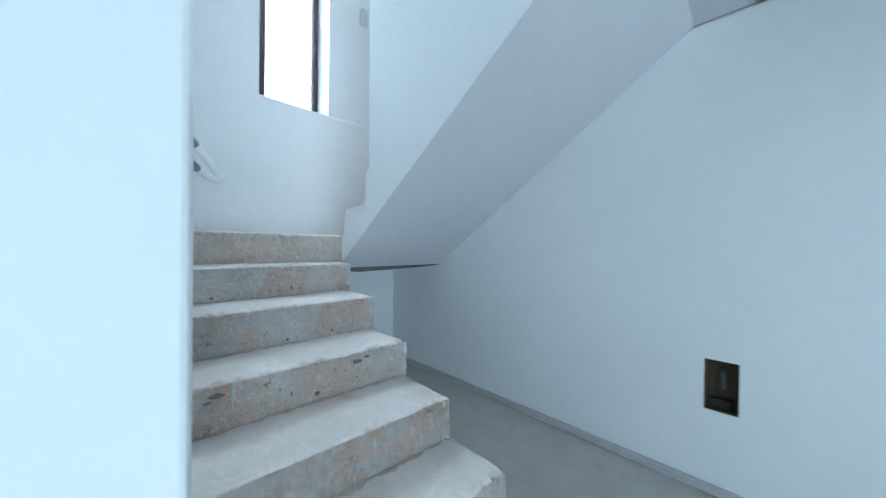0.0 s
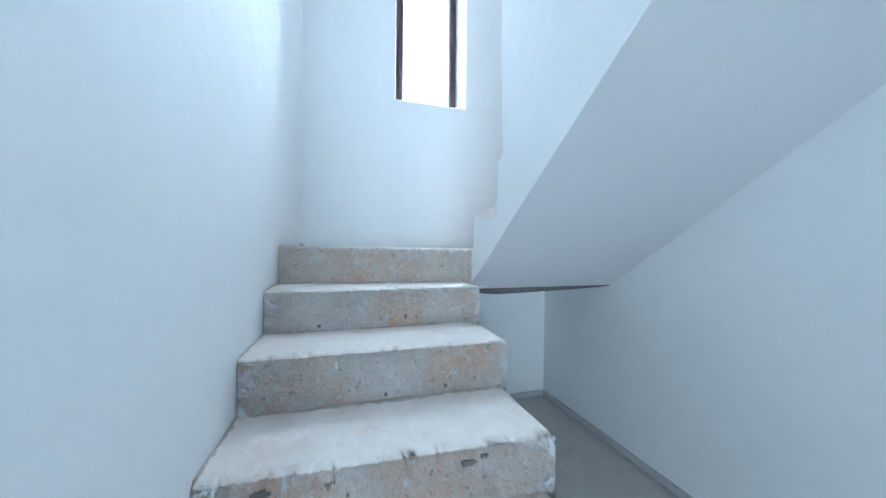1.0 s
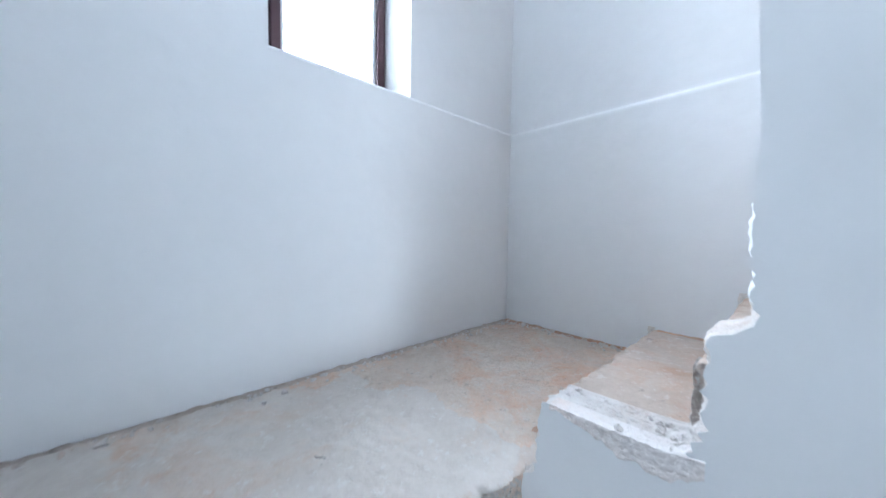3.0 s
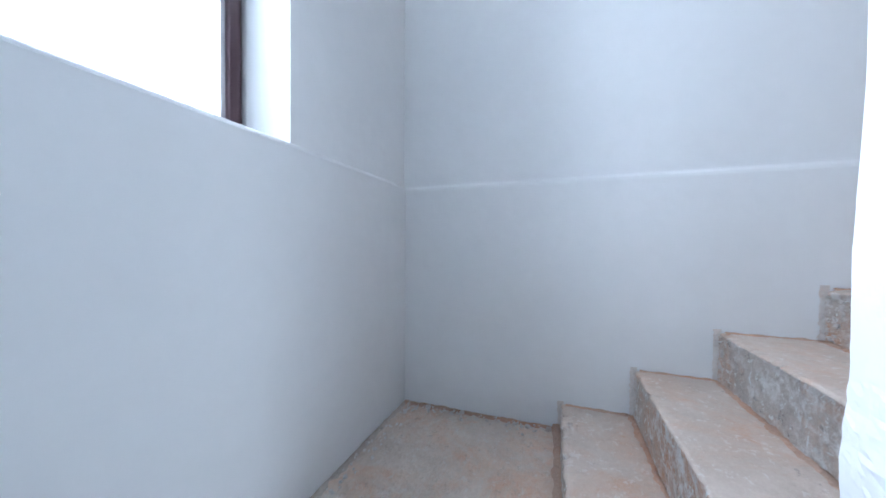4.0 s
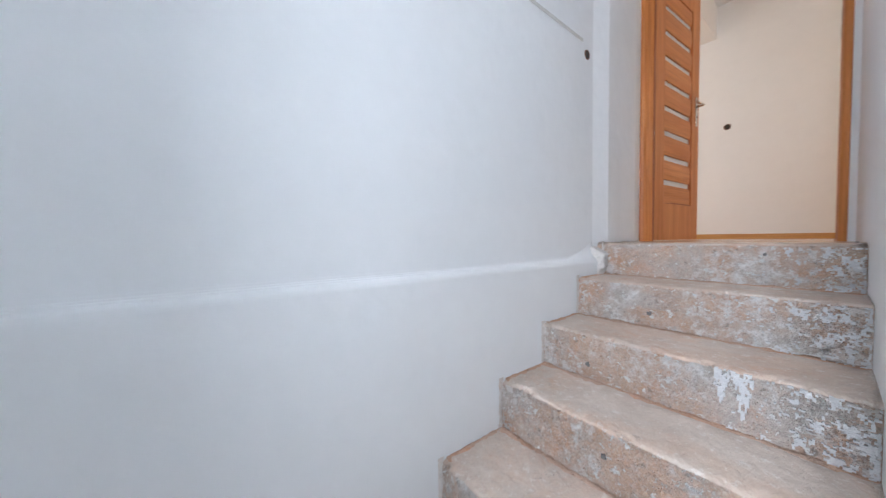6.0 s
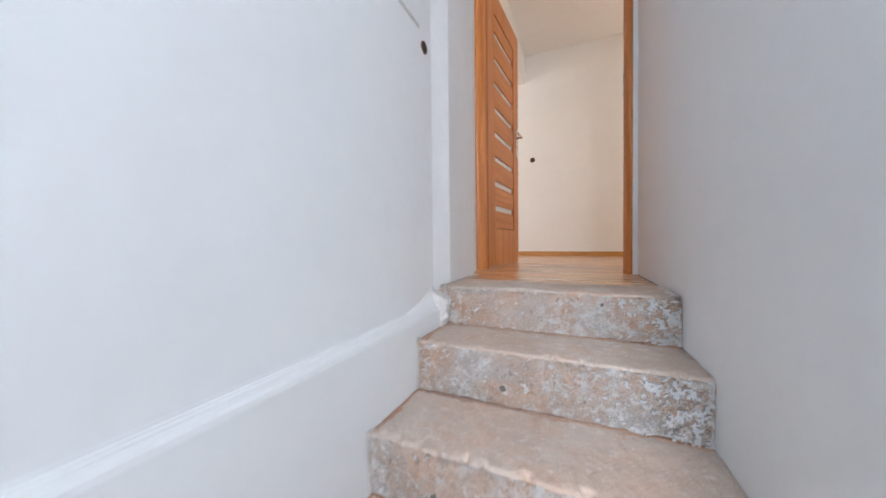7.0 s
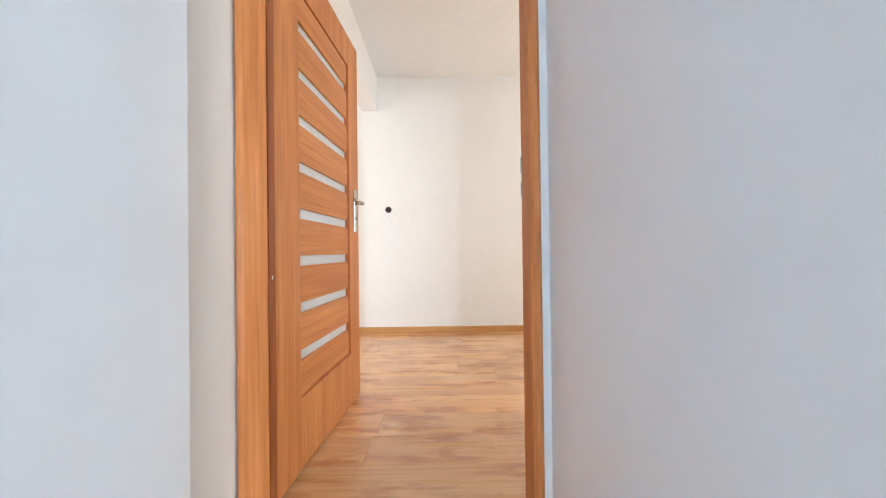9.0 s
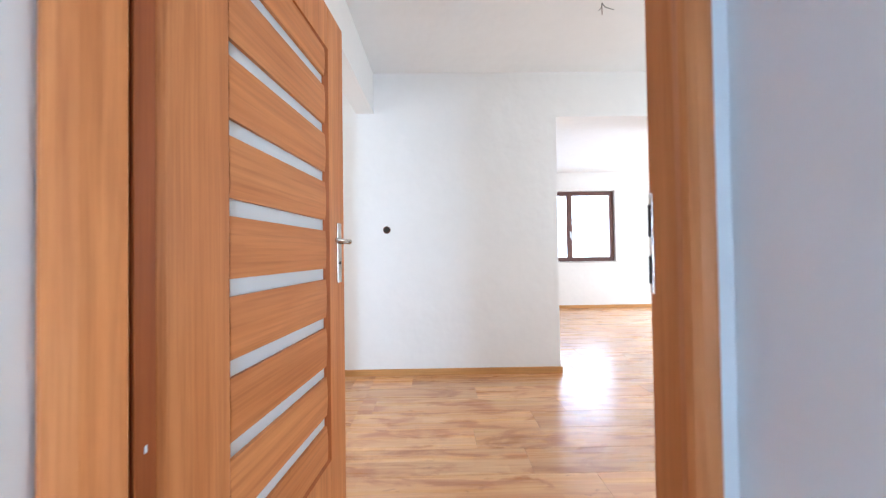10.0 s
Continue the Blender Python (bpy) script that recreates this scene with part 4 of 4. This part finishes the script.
# ---- upper hall and far room ----
structure("floor_slab_upper", boxes((-4.2, 4.6, -8.6, -2.0, 1.0, 1.104)), M_SCREED)
structure("wall_hall_north", boxes((1.977, 4.6, HALL_Y, -2.464, 1.0, 4.0), (0.93, 1.087, HALL_Y, -2.457, 1.12, 4.0), (-4.2, 0.93, HALL_Y - 0.002, HALL_Y + 0.05, 1.12, 4.0),
                                   (1.087, 1.977, HALL_Y, -2.457, 3.232, 4.0)), M_WALL, "white wall around the doorway")
structure("wall_hall_back", boxes((0.417, 4.6, -5.022, BACK_Y, 1.1, 4.0), (-4.2, -0.75, -5.022, BACK_Y, 1.1, 4.0), (-0.75, 0.417, -5.022, BACK_Y, 3.372, 4.0)), M_WALL_WARM, "white hall wall with a wide opening")
structure("wall_hall_bulkhead", boxes((2.02, 2.17, BACK_Y, HALL_Y, 3.416, 4.0), (2.02, 2.17, -2.9, HALL_Y, 1.1, 3.416)), M_WALL_WARM, "white beam over a wide opening")
# unseen wall; its window hole is added for the fill lamp
structure("wall_hall_west", boxes((-1.35, -1.2, BACK_Y, -4.3, 1.1, 4.0), (-1.35, -1.2, -2.9, HALL_Y, 1.1, 4.0), (-1.35, -1.2, -4.3, -2.9, 1.1, 1.85), (-1.35, -1.2, -4.3, -2.9, 3.35, 4.0)), M_WALL_WARM)
structure("wall_side_room", boxes((4.4, 4.6, BACK_Y, -4.4, 1.1, 4.0), (4.4, 4.6, -3.0, HALL_Y, 1.1, 4.0), (4.4, 4.6, -4.4, -3.0, 1.1, 1.9), (4.4, 4.6, -4.4, -3.0, 3.3, 4.0)), M_WALL_WARM)
structure("ceiling_hall", boxes((-4.2, 4.6, -5.02, HALL_Y + 0.1, HALL_CEIL, 4.0)), M_CEIL, "white ceiling")
structure("ceiling_far_room", boxes((-4.2, 4.6, -8.6, -5.022, FAR_CEIL, 4.0)), M_CEIL, "white ceiling")
structure("wall_far_south", boxes((-4.2, -1.825, FAR_Y - 0.35, FAR_Y, 1.1, 4.0), (-0.15, 4.6, FAR_Y - 0.35, FAR_Y, 1.1, 4.0),
                                  (-1.825, -0.15, FAR_Y - 0.35, FAR_Y, 1.1, 1.978), (-1.825, -0.15, FAR_Y - 0.35, FAR_Y, 3.312, 4.0)), M_WALL_WARM, "white wall with a window")
structure("wall_far_west", boxes((-4.2, -4.0, -5.022, -5.35, 1.1, 4.0), (-4.2, -4.0, -7.1, FAR_Y, 1.1, 4.0), (-4.2, -4.0, -7.1, -5.35, 3.3, 4.0)), M_WALL_WARM)
structure("wall_far_east", boxes((1.9, 2.1, FAR_Y, -5.022, 1.1, 4.0)), M_WALL_WARM)


def skirting(x0, x1, y0, y1):
    return structure("baseboard", boxes((x0, x1, y0, y1, TOP_Z, TOP_Z + 0.055), bevel=0.004), M_SKIRT_WOOD, "light oak skirting board")


skirting(0.407, 2.6, BACK_Y, BACK_Y + 0.016)
skirting(0.401, 0.417, -5.022, BACK_Y + 0.016)
skirting(-4.0, 1.9, FAR_Y, FAR_Y + 0.016)


# ---- windows ----
def window(name, x0, x1, y, z0, z1, inward, mull, label, depth=0.06, finish=None):
    """A dark framed casement in the plane y; inward is the side of the room."""
    w = thing(name, label, "window", ((x0 + x1) / 2, y, z0))
    w["kind"] = "structure"
    finish = finish or M_FRAME
    a, b = sorted((y, y + inward * depth))
    rim, inset, s = (0.045, 0.03, 0.05) if mull else (0.026, 0.014, 0.034)
    bm = boxes((x0, x0 + rim, a, b, z0, z1), (x1 - rim, x1, a, b, z0, z1), (x0 + rim, x1 - rim, a, b, z0, z0 + rim), (x0 + rim, x1 - rim, a, b, z1 - rim, z1), bevel=0.004)
    under(w, part("window_frame", bm, finish, w))
    bays = [(x0 + inset, x1 - inset)] if not mull else [(x0 + 0.03, (x0 + x1) / 2), ((x0 + x1) / 2, x1 - 0.03)]
    for p, q in bays:
        c, d = sorted((y + inward * (depth - 0.02), y + inward * (depth + 0.014)))
        bm = boxes((p, p + s, c, d, z0 + inset, z1 - inset), (q - s, q, c, d, z0 + inset, z1 - inset), (p + s, q - s, c, d, z0 + inset, z0 + inset + s), (p + s, q - s, c, d, z1 - inset - s, z1 - inset), bevel=0.005)
        sash = under(w, part("sash", bm, finish, w))
        g = y + inward * (depth - 0.012)
        pane = under(w, part("pane", boxes((p + s - 0.006, q - s + 0.006, g - 0.003, g + 0.003, z0 + s + inset - 0.006, z1 - s - inset + 0.006)), M_GLASS, w))
        pane.visible_shadow = False
        if not mull:
            e = y + inward * (depth - 0.002)
            e0, e1 = sorted((e, e - inward * 0.02))
            bm = boxes((q - s - 0.014, q - s - 0.001, e0, e1, z0 + 0.05, z1 - 0.05), (p + s + 0.001, p + s + 0.012, e0, e1, z0 + 0.05, z1 - 0.05))
            under(w, part("seal", bm, M_STRIP, w, "pale glazing strip"))
    return w


window("window_1", 0.642, 1.128, 0.90, 1.066, 2.975, -1, False, "narrow dark brown casement window in a niche", 0.085)
far = window("window_2", -1.825, -0.15, FAR_Y - 0.12, 1.994, 3.308, 1, True, "dark brown two sash window with closed sashes", finish=M_FRAME_GLARE)
bm = boxes((-1.012, -0.988, FAR_Y - 0.046, FAR_Y - 0.036, 2.44, 2.56), (-1.009, -0.991, FAR_Y - 0.04, FAR_Y - 0.005, 2.51, 2.535), (-1.009, -0.991, FAR_Y - 0.014, FAR_Y - 0.002, 2.40, 2.535), bevel=0.003)
under(far, part("window_handle", bm, M_HOOK, far, "pale metal handle"))
structure("window_sill_far", boxes((-1.86, -0.115, FAR_Y - 0.12, FAR_Y + 0.012, 1.974, 1.992), bevel=0.004), M_SILL, "rough unfinished sill")

# hazy bright distance outside the windows, with a pale tree line low down
M_HAZE, _nt, _b = mat("bright_hazy_distance")
_nt.nodes.remove(_b)
_v = coords(_nt)
_sep = _nt.nodes.new("ShaderNodeSeparateXYZ")
_nt.links.new(_v, _sep.inputs[0])
_low = _nt.nodes.new("ShaderNodeMapRange")
_low.inputs["From Min"].default_value, _low.inputs["From Max"].default_value = 9.0, 3.5
_nt.links.new(_sep.outputs[2], _low.inputs["Value"])
_leaf = noise_fac(_nt, _v, 0.9, 8, 0.75, 0.5, 0.6, 0.6)
_c = mix(_nt, times(_nt, _leaf, _low.outputs["Result"]), (0.93, 0.95, 1.0), (0.62, 0.85, 0.60))
_em = node(_nt, "ShaderNodeEmission", Strength=2.2)
_nt.links.new(_c, _em.inputs["Color"])
_nt.links.new(_em.outputs[0], _nt.nodes["Material Output"].inputs["Surface"])
structure("backdrop", boxes((-34, 30, -34.2, -34.0, -6, 40)), M_HAZE, "bright hazy sky over a pale tree line")

# ---- door and frame ----
frame_ob = thing("door_frame", "alder veneer door frame with rounded casing", "door frame", (1.5, DOOR_Y, TOP_Z))
frame_ob["kind"] = "structure"
X0, X1, ZT, CY = 1.086, 1.968, 3.235, -2.450
# plan outlines of the two uprights: a rounded casing that turns into the lining
LEFT = [(1.976, -2.485), (1.976, CY - 0.009), (1.973, CY - 0.004), (1.965, CY - 0.002), (1.950, CY - 0.007), (1.938, CY - 0.021), (1.929, CY - 0.042), (1.919, CY - 0.056), (1.915, CY - 0.064), (1.928, CY - 0.078)]
RIGHT = [(1.086, -2.480), (1.086, CY - 0.003), (1.088, CY), (1.094, CY + 0.001), (1.106, CY - 0.004), (1.114, CY - 0.012), (1.117, CY - 0.022), (1.116, CY - 0.034), (1.105, CY - 0.040)]
for pts in (LEFT, RIGHT):
    bm = prism(pts, 2, TOP_Z, ZT)
    under(frame_ob, part("casing", bm, M_WOOD_V, frame_ob))
for pts, m_ in (([(1.9165, CY - 0.075), (1.9165, -2.561), (1.932, -2.561), (1.932, -2.588), (1.974, -2.588), (1.974, -2.48), (1.931, CY - 0.075)], M_WOOD_SHADE),
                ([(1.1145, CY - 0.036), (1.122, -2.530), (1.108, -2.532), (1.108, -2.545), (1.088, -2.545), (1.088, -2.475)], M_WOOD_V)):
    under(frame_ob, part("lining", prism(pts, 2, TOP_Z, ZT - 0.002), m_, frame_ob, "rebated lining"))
under(frame_ob, part("paint_fleck", boxes((1.9145, 1.9168, -2.5435, -2.5405, 1.878, 1.889)), M_PVC, frame_ob, "fleck of white paint"))
under(frame_ob, part("casing", boxes((X0 + 0.034, X1 - 0.050, CY - 0.022, CY, ZT - 0.078, ZT), bevel=0.004), M_WOOD_H, frame_ob))
under(frame_ob, part("lining", boxes((X0 + 0.03, X1 - 0.06, -2.575, CY - 0.03, ZT - 0.075, ZT - 0.004)), M_WOOD_SHADE, frame_ob))
bm = boxes((1.1190, 1.1229, -2.5318, -2.5235, 2.117, 2.272), bevel=0.001)
under(frame_ob, part("strike_plate", bm, M_STEEL, frame_ob, "satin metal strike plate"))
# dark blocks on the plate imitate the shade inside the bolt holes
for z0, z1 in ((2.132, 2.175), (2.205, 2.255)):
    under(frame_ob, part("strike_hole", boxes((1.1200, 1.1236, -2.5322, -2.5255, z0, z1)), M_HOLE, frame_ob, "dark bolt hole"))

# the leaf, built closed along +x from its hinge, then turned open
LW, LH, LT = 0.781, 2.0, 0.040
door = thing("door", "open alder veneer door with frosted glass strips", "door", (0, 0, 0))
PX0, PX1, PZ0, PZ1 = 0.147, 0.645, 0.272, 1.835
part("stile", boxes((-0.015, PX0, 0, LT, 0, LH), bevel=0.003), M_WOOD_V, door)
part("stile", boxes((PX1, LW, 0, LT, 0, LH), bevel=0.003), M_WOOD_V, door)
part("rail", boxes((PX0, PX1, 0.0005, LT - 0.0005, 0, PZ0), bevel=0.002), M_WOOD_V, door)
part("rail", boxes((PX0, PX1, 0.0005, LT - 0.0005, PZ1, LH), bevel=0.002), M_WOOD_V, door)
# bevelled moulding round the panel, on both faces
for y0, y1 in ((0.0, 0.0165), (LT, LT - 0.0165)):
    bm = bmesh.new()
    o = [(PX0, PZ0), (PX1, PZ0), (PX1, PZ1), (PX0, PZ1)]
    q = 0.014
    inn = [(PX0 + 0.002, PZ0 + 0.003), (PX1 - 0.022, PZ0 + q * 2.4), (PX1 - 0.022, PZ1 - q * 2.0), (PX0 + 0.002, PZ1 - 0.003)]
    vo = [bm.verts.new((a, y0 + (0.0008 if y0 == 0 else -0.0008), b)) for a, b in o]
    vi = [bm.verts.new((a, y1, b)) for a, b in inn]
    for k in range(4):
        bm.faces.new((vo[k], vo[(k + 1) % 4], vi[(k + 1) % 4], vi[k]))
    # the darker wood gives the groove round the panel its shade
    part("moulding", bm, M_WOOD_SHADE, door, "bevelled moulding")
top0, gap, pane_h = 1.722, 0.1818, 0.0405
for k in range(9):
    zt = PZ1 if k == 0 else top0 - gap * (k - 1) - pane_h
    zb = top0 - gap * k if k < 8 else PZ0
    bm = bmesh.new()
    ys = (0.0075, 0.0042, 0.0034, 0.0042, 0.0075)
    prof = [(ys[i], zb + (zt - zb) * i / 4) for i in range(5)] + [(LT - ys[i], zt + (zb - zt) * i / 4) for i in range(5)]
    add_prism(bm, prof, 0, PX0 + 0.0045, PX1 - 0.020)
    part("slat", bm, M_WOOD_H, door)
    if k < 8:
        part("glass_strip", boxes((PX0 + 0.004, PX1 - 0.018, 0.0180, 0.0220, top0 - gap * k - pane_h - 0.004, top0 - gap * k + 0.004)), M_FROST, door, "frosted glass strip")
for face, y in ((-1, 0.0), (1, LT)):
    zc = 1.098
    y0, y1 = sorted((y, y + face * 0.007))
    plate = part("handle_plate", boxes((LW - 0.077, LW - 0.040, y0, y1, zc - 0.165, zc + 0.075), bevel=0.0025), M_STEEL, door, "satin nickel plate")
    bm = bmesh.new()
    add_cyl(bm, (LW - 0.058, y + face * 0.025, zc), 1, 0.0095, 0.042, 18)
    add_cyl(bm, (LW - 0.113, y + face * 0.047, zc + 0.001), 0, 0.009, 0.125, 18, 0.0075)
    bmesh.ops.create_uvsphere(bm, u_segments=16, v_segments=10, radius=0.0105, matrix=Matrix.Translation((LW - 0.056, y + face * 0.046, zc)))
    part("lever", bm, M_STEEL, plate, "curved nickel lever", True)
    # raised dark disc in place of the shaded keyhole
    bm = bmesh.new()
    add_cyl(bm, (LW - 0.058, y + face * 0.0075, zc - 0.085), 1, 0.006, 0.003, 14)
    part("keyhole", bm, M_HOLE, plate, "dark keyhole")
for z in (0.22, 1.05, 1.82):
    bm = bmesh.new()
    add_cyl(bm, (-0.006, LT + 0.004, z), 2, 0.007, 0.075, 14)
    part("hinge", bm, M_STEEL, door, "satin metal hinge")
# turned open about its hinge
door.matrix_world = pose(1.926, -2.588, TOP_Z + 0.008, 0, 0, math.degrees(math.atan2(-3.366 + 2.588, 1.859 - 1.926)))


# ---- small things on the walls ----
box_ob = thing("junction_box", "open brown junction box in a rectangular wall hole", "socket box", (EAST + 0.06, -1.911, -0.722))
bm = boxes((EAST + 0.060, EAST + 0.064, -1.971, -1.851, -0.841, -0.603), (EAST + 0.006, EAST + 0.060, -1.971, -1.967, -0.841, -0.603), (EAST + 0.006, EAST + 0.060, -1.855, -1.851, -0.841, -0.603),
           (EAST + 0.006, EAST + 0.060, -1.967, -1.855, -0.841, -0.837), (EAST + 0.006, EAST + 0.060, -1.967, -1.855, -0.607, -0.603))
under(box_ob, part("box_shell", bm, M_BOXPLASTIC, box_ob))
bm = bmesh.new()
add_cyl(bm, (EAST + 0.046, -1.915, -0.70), 2, 0.013, 0.09, 16, 0.010)
under(box_ob, part("conduit", bm, M_CABLE, box_ob, "grey conduit end", True))
bm = boxes((EAST + 0.03, EAST + 0.058, -1.955, -1.87, -0.83, -0.79), bevel=0.006)
under(box_ob, part("terminal", bm, M_HOLE, box_ob, "black terminal"))


def round_box(name, x, y, z, axis, side, label, r=0.033):
    ob = thing(name, label, "socket box", (x, y, z))
    off = Vector((0, 0, 0))
    off[axis] = side * 0.0015
    # flat dark disc on the wall imitates the shade inside the hole
    bm = bmesh.new()
    add_cyl(bm, (0, 0, 0), axis, r, 0.003, 24)
    bmesh.ops.translate(bm, verts=bm.verts, vec=off)
    part("opening", bm, M_HOLE, ob)
    bm = bmesh.new()
    seg = 28
    ring = []
    for k in range(seg):
        a = 2 * math.pi * k / seg
        row = []
        for rr, h in ((r * 0.86, 0.0032), (r * 1.02, 0.0045), (r * 1.1, 0.0005)):
            p = [math.cos(a) * rr, math.sin(a) * rr]
            p.insert(axis, side * h)
            row.append(bm.verts.new(p))
        ring.append(row)
    for k in range(seg):
        a, b = ring[k], ring[(k + 1) % seg]
        bm.faces.new((a[0], a[1], b[1], b[0]))
        bm.faces.new((a[1], a[2], b[2], b[1]))
    part("rim", bm, M_TERRACOTTA, ob, "red brown plastic rim", True)
    return ob


round_box("socket_hole", ledge_x(1.92, -1.60), -1.60, 2.083, 0, -1, "small red brown wiring hole in the white wall", 0.022)
round_box("socket_hole", 1.915, BACK_Y, 2.393, 1, 1, "round brown socket hole in the hall wall", 0.030)

# filled cable chase on the east wall
bm = boxes((1.9165, 1.9225, -1.56, -0.95, 2.131, 2.147), bevel=0.002)
for v in bm.verts:
    v.co.x = ledge_x(v.co.x, v.co.y)
tagged(part("plaster_patch", bm, M_SILL, None), "thin filled cable chase on the white wall", "wall patch", "", "structure")

# small looped hook on the west wall
def tube(path, w, h, sides=12):
    """A closed-ended rod along a path, w across and h deep."""
    bm = bmesh.new()
    rings = []
    for k, p in enumerate(path):
        d = (Vector(path[min(len(path) - 1, k + 1)]) - Vector(path[max(0, k - 1)])).normalized()
        s = d.cross(Vector((0, 1, 0))).normalized()
        u = s.cross(d)
        rings.append([bm.verts.new(Vector(p) + s * math.cos(t) * w + u * math.sin(t) * h) for t in (2 * math.pi * q / sides for q in range(sides))])
    for a, b in zip(rings, rings[1:]):
        for q in range(sides):
            bm.faces.new((a[q], a[(q + 1) % sides], b[(q + 1) % sides], b[q]))
    bm.faces.new(rings[0]), bm.faces.new(rings[-1])
    return bm


hook = thing("wall_hook", "small white looped hook on the white wall, ends darkened for shade", "hook", (-0.008, -1.58, 0.010))
loop = [(-0.006, -1.575, 0.0203), (0.0075, -1.552, 0.0120), (0.0165, -1.537, 0.0058), (0.0235, -1.525, 0.0010), (0.0262, -1.5205, -0.0016), (0.0258, -1.5205, -0.0042),
        (0.0235, -1.523, -0.0062), (0.0170, -1.533, -0.0074), (0.0090, -1.546, -0.0072), (0.002, -1.559, -0.0058), (-0.004, -1.570, -0.0039)]
under(hook, part("loop", tube(loop, 0.0043, 0.0043), M_HOOK, hook, "white loop", True))
# darker rod ends imitate the shade on the hook next to the wall
for a, b in (((-0.0154, -1.5905, 0.0262), (-0.0055, -1.574, 0.0200)), ((-0.0125, -1.586, -0.0015), (-0.003, -1.568, -0.0042))):
    under(hook, part("shade_end", tube((a, b), 0.0046, 0.0046), M_HOOK_SHADE, hook, "darker end for the shade at the wall", True))

# small box high up beside the spine wall
jb = thing("cable_box", "small white cable box high on the wall", "cable box", (1.5, 0.67, 2.1))
under(jb, part("box_body", boxes((1.462, 1.53, 0.625, 0.671, 2.02, 2.16), bevel=0.006), M_PVC, jb))
under(jb, part("box_cover", boxes((1.468, 1.524, 0.618, 0.626, 2.028, 2.152), bevel=0.003), M_PVC, jb))

# bare lamp wires hanging from the hall ceiling
wires = thing("lamp_wires", "short bare lamp wires hanging from the ceiling", "wires", (0.395, -4.0, HALL_CEIL))
for dx, dy, ln, mt in ((0.0, 0.0, 0.075, M_TERRACOTTA), (0.012, 0.006, 0.06, M_CABLE), (-0.03, 0.004, 0.05, M_CABLE)):
    bm = bmesh.new()
    pts = [Vector((0.395, -4.0, HALL_CEIL + 0.002)), Vector((0.395 + dx * 0.6, -4.0 + dy, HALL_CEIL - ln * 0.6)), Vector((0.395 + dx * 2.4, -4.0 + dy * 2, HALL_CEIL - ln))]
    rows = [[bm.verts.new(p + Vector((math.cos(a) * 0.0025, math.sin(a) * 0.0025, 0))) for a in (2 * math.pi * q / 8 for q in range(8))] for p in pts]
    for a, b in zip(rows, rows[1:]):
        for q in range(8):
            bm.faces.new((a[q], a[(q + 1) % 8], b[(q + 1) % 8], b[q]))
    bm.faces.new(rows[-1])
    under(wires, part("wire", bm, mt, wires))

# ---- laminate planks, laid along x ----
floor_up = thing("floor_upper", "glossy oak laminate plank floor", "floor", (0, -3.0, 1.104))
floor_up["kind"] = "structure"
rng = random.Random(21)
PW, PL = 0.192, 1.285
plank_cache = {}


def plank(x0, x1, y0, y1):
    key = (round(x1 - x0, 3), round(y1 - y0, 3))
    if key not in plank_cache:
        bm = boxes((0, key[0] - 0.0008, 0, key[1] - 0.0008, 0, 0.026))
        bmesh.ops.bevel(bm, geom=[e for e in bm.edges if all(v.co.z > 0.02 for v in e.verts)], offset=0.0007, segments=1, affect="EDGES")
        plank_cache[key] = mesh_of(bm, "plank", M_PLANK)
    ob = new("plank", plank_cache[key])
    ob.parent = floor_up
    ob.matrix_parent_inverse = Matrix.Translation(-Vector(floor_up.location))
    ob.location = (x0, y0, 1.104)


def lay(x0, x1, y_from, y_to):
    y = y_from
    while y > y_to + 0.01:
        yb = max(y - PW, y_to)
        x = x0 - rng.uniform(0.1, PL - 0.1)
        while x < x1:
            a, b = max(x, x0), min(x + PL, x1)
            if b - a > 0.03:
                plank(a, b, yb, y)
            x += PL
        y = yb


lay(1.066, 1.898, -1.985, -1.985 - PW)
lay(1.066, 1.965, -1.985 - PW, HALL_Y - 0.003)
lay(-1.2, 2.02, HALL_Y - 0.003, BACK_Y)
lay(2.02, 4.4, HALL_Y - 0.003, BACK_Y)
lay(-0.75, 0.417, BACK_Y, -5.022)
lay(-4.0, 1.9, -5.022, FAR_Y)
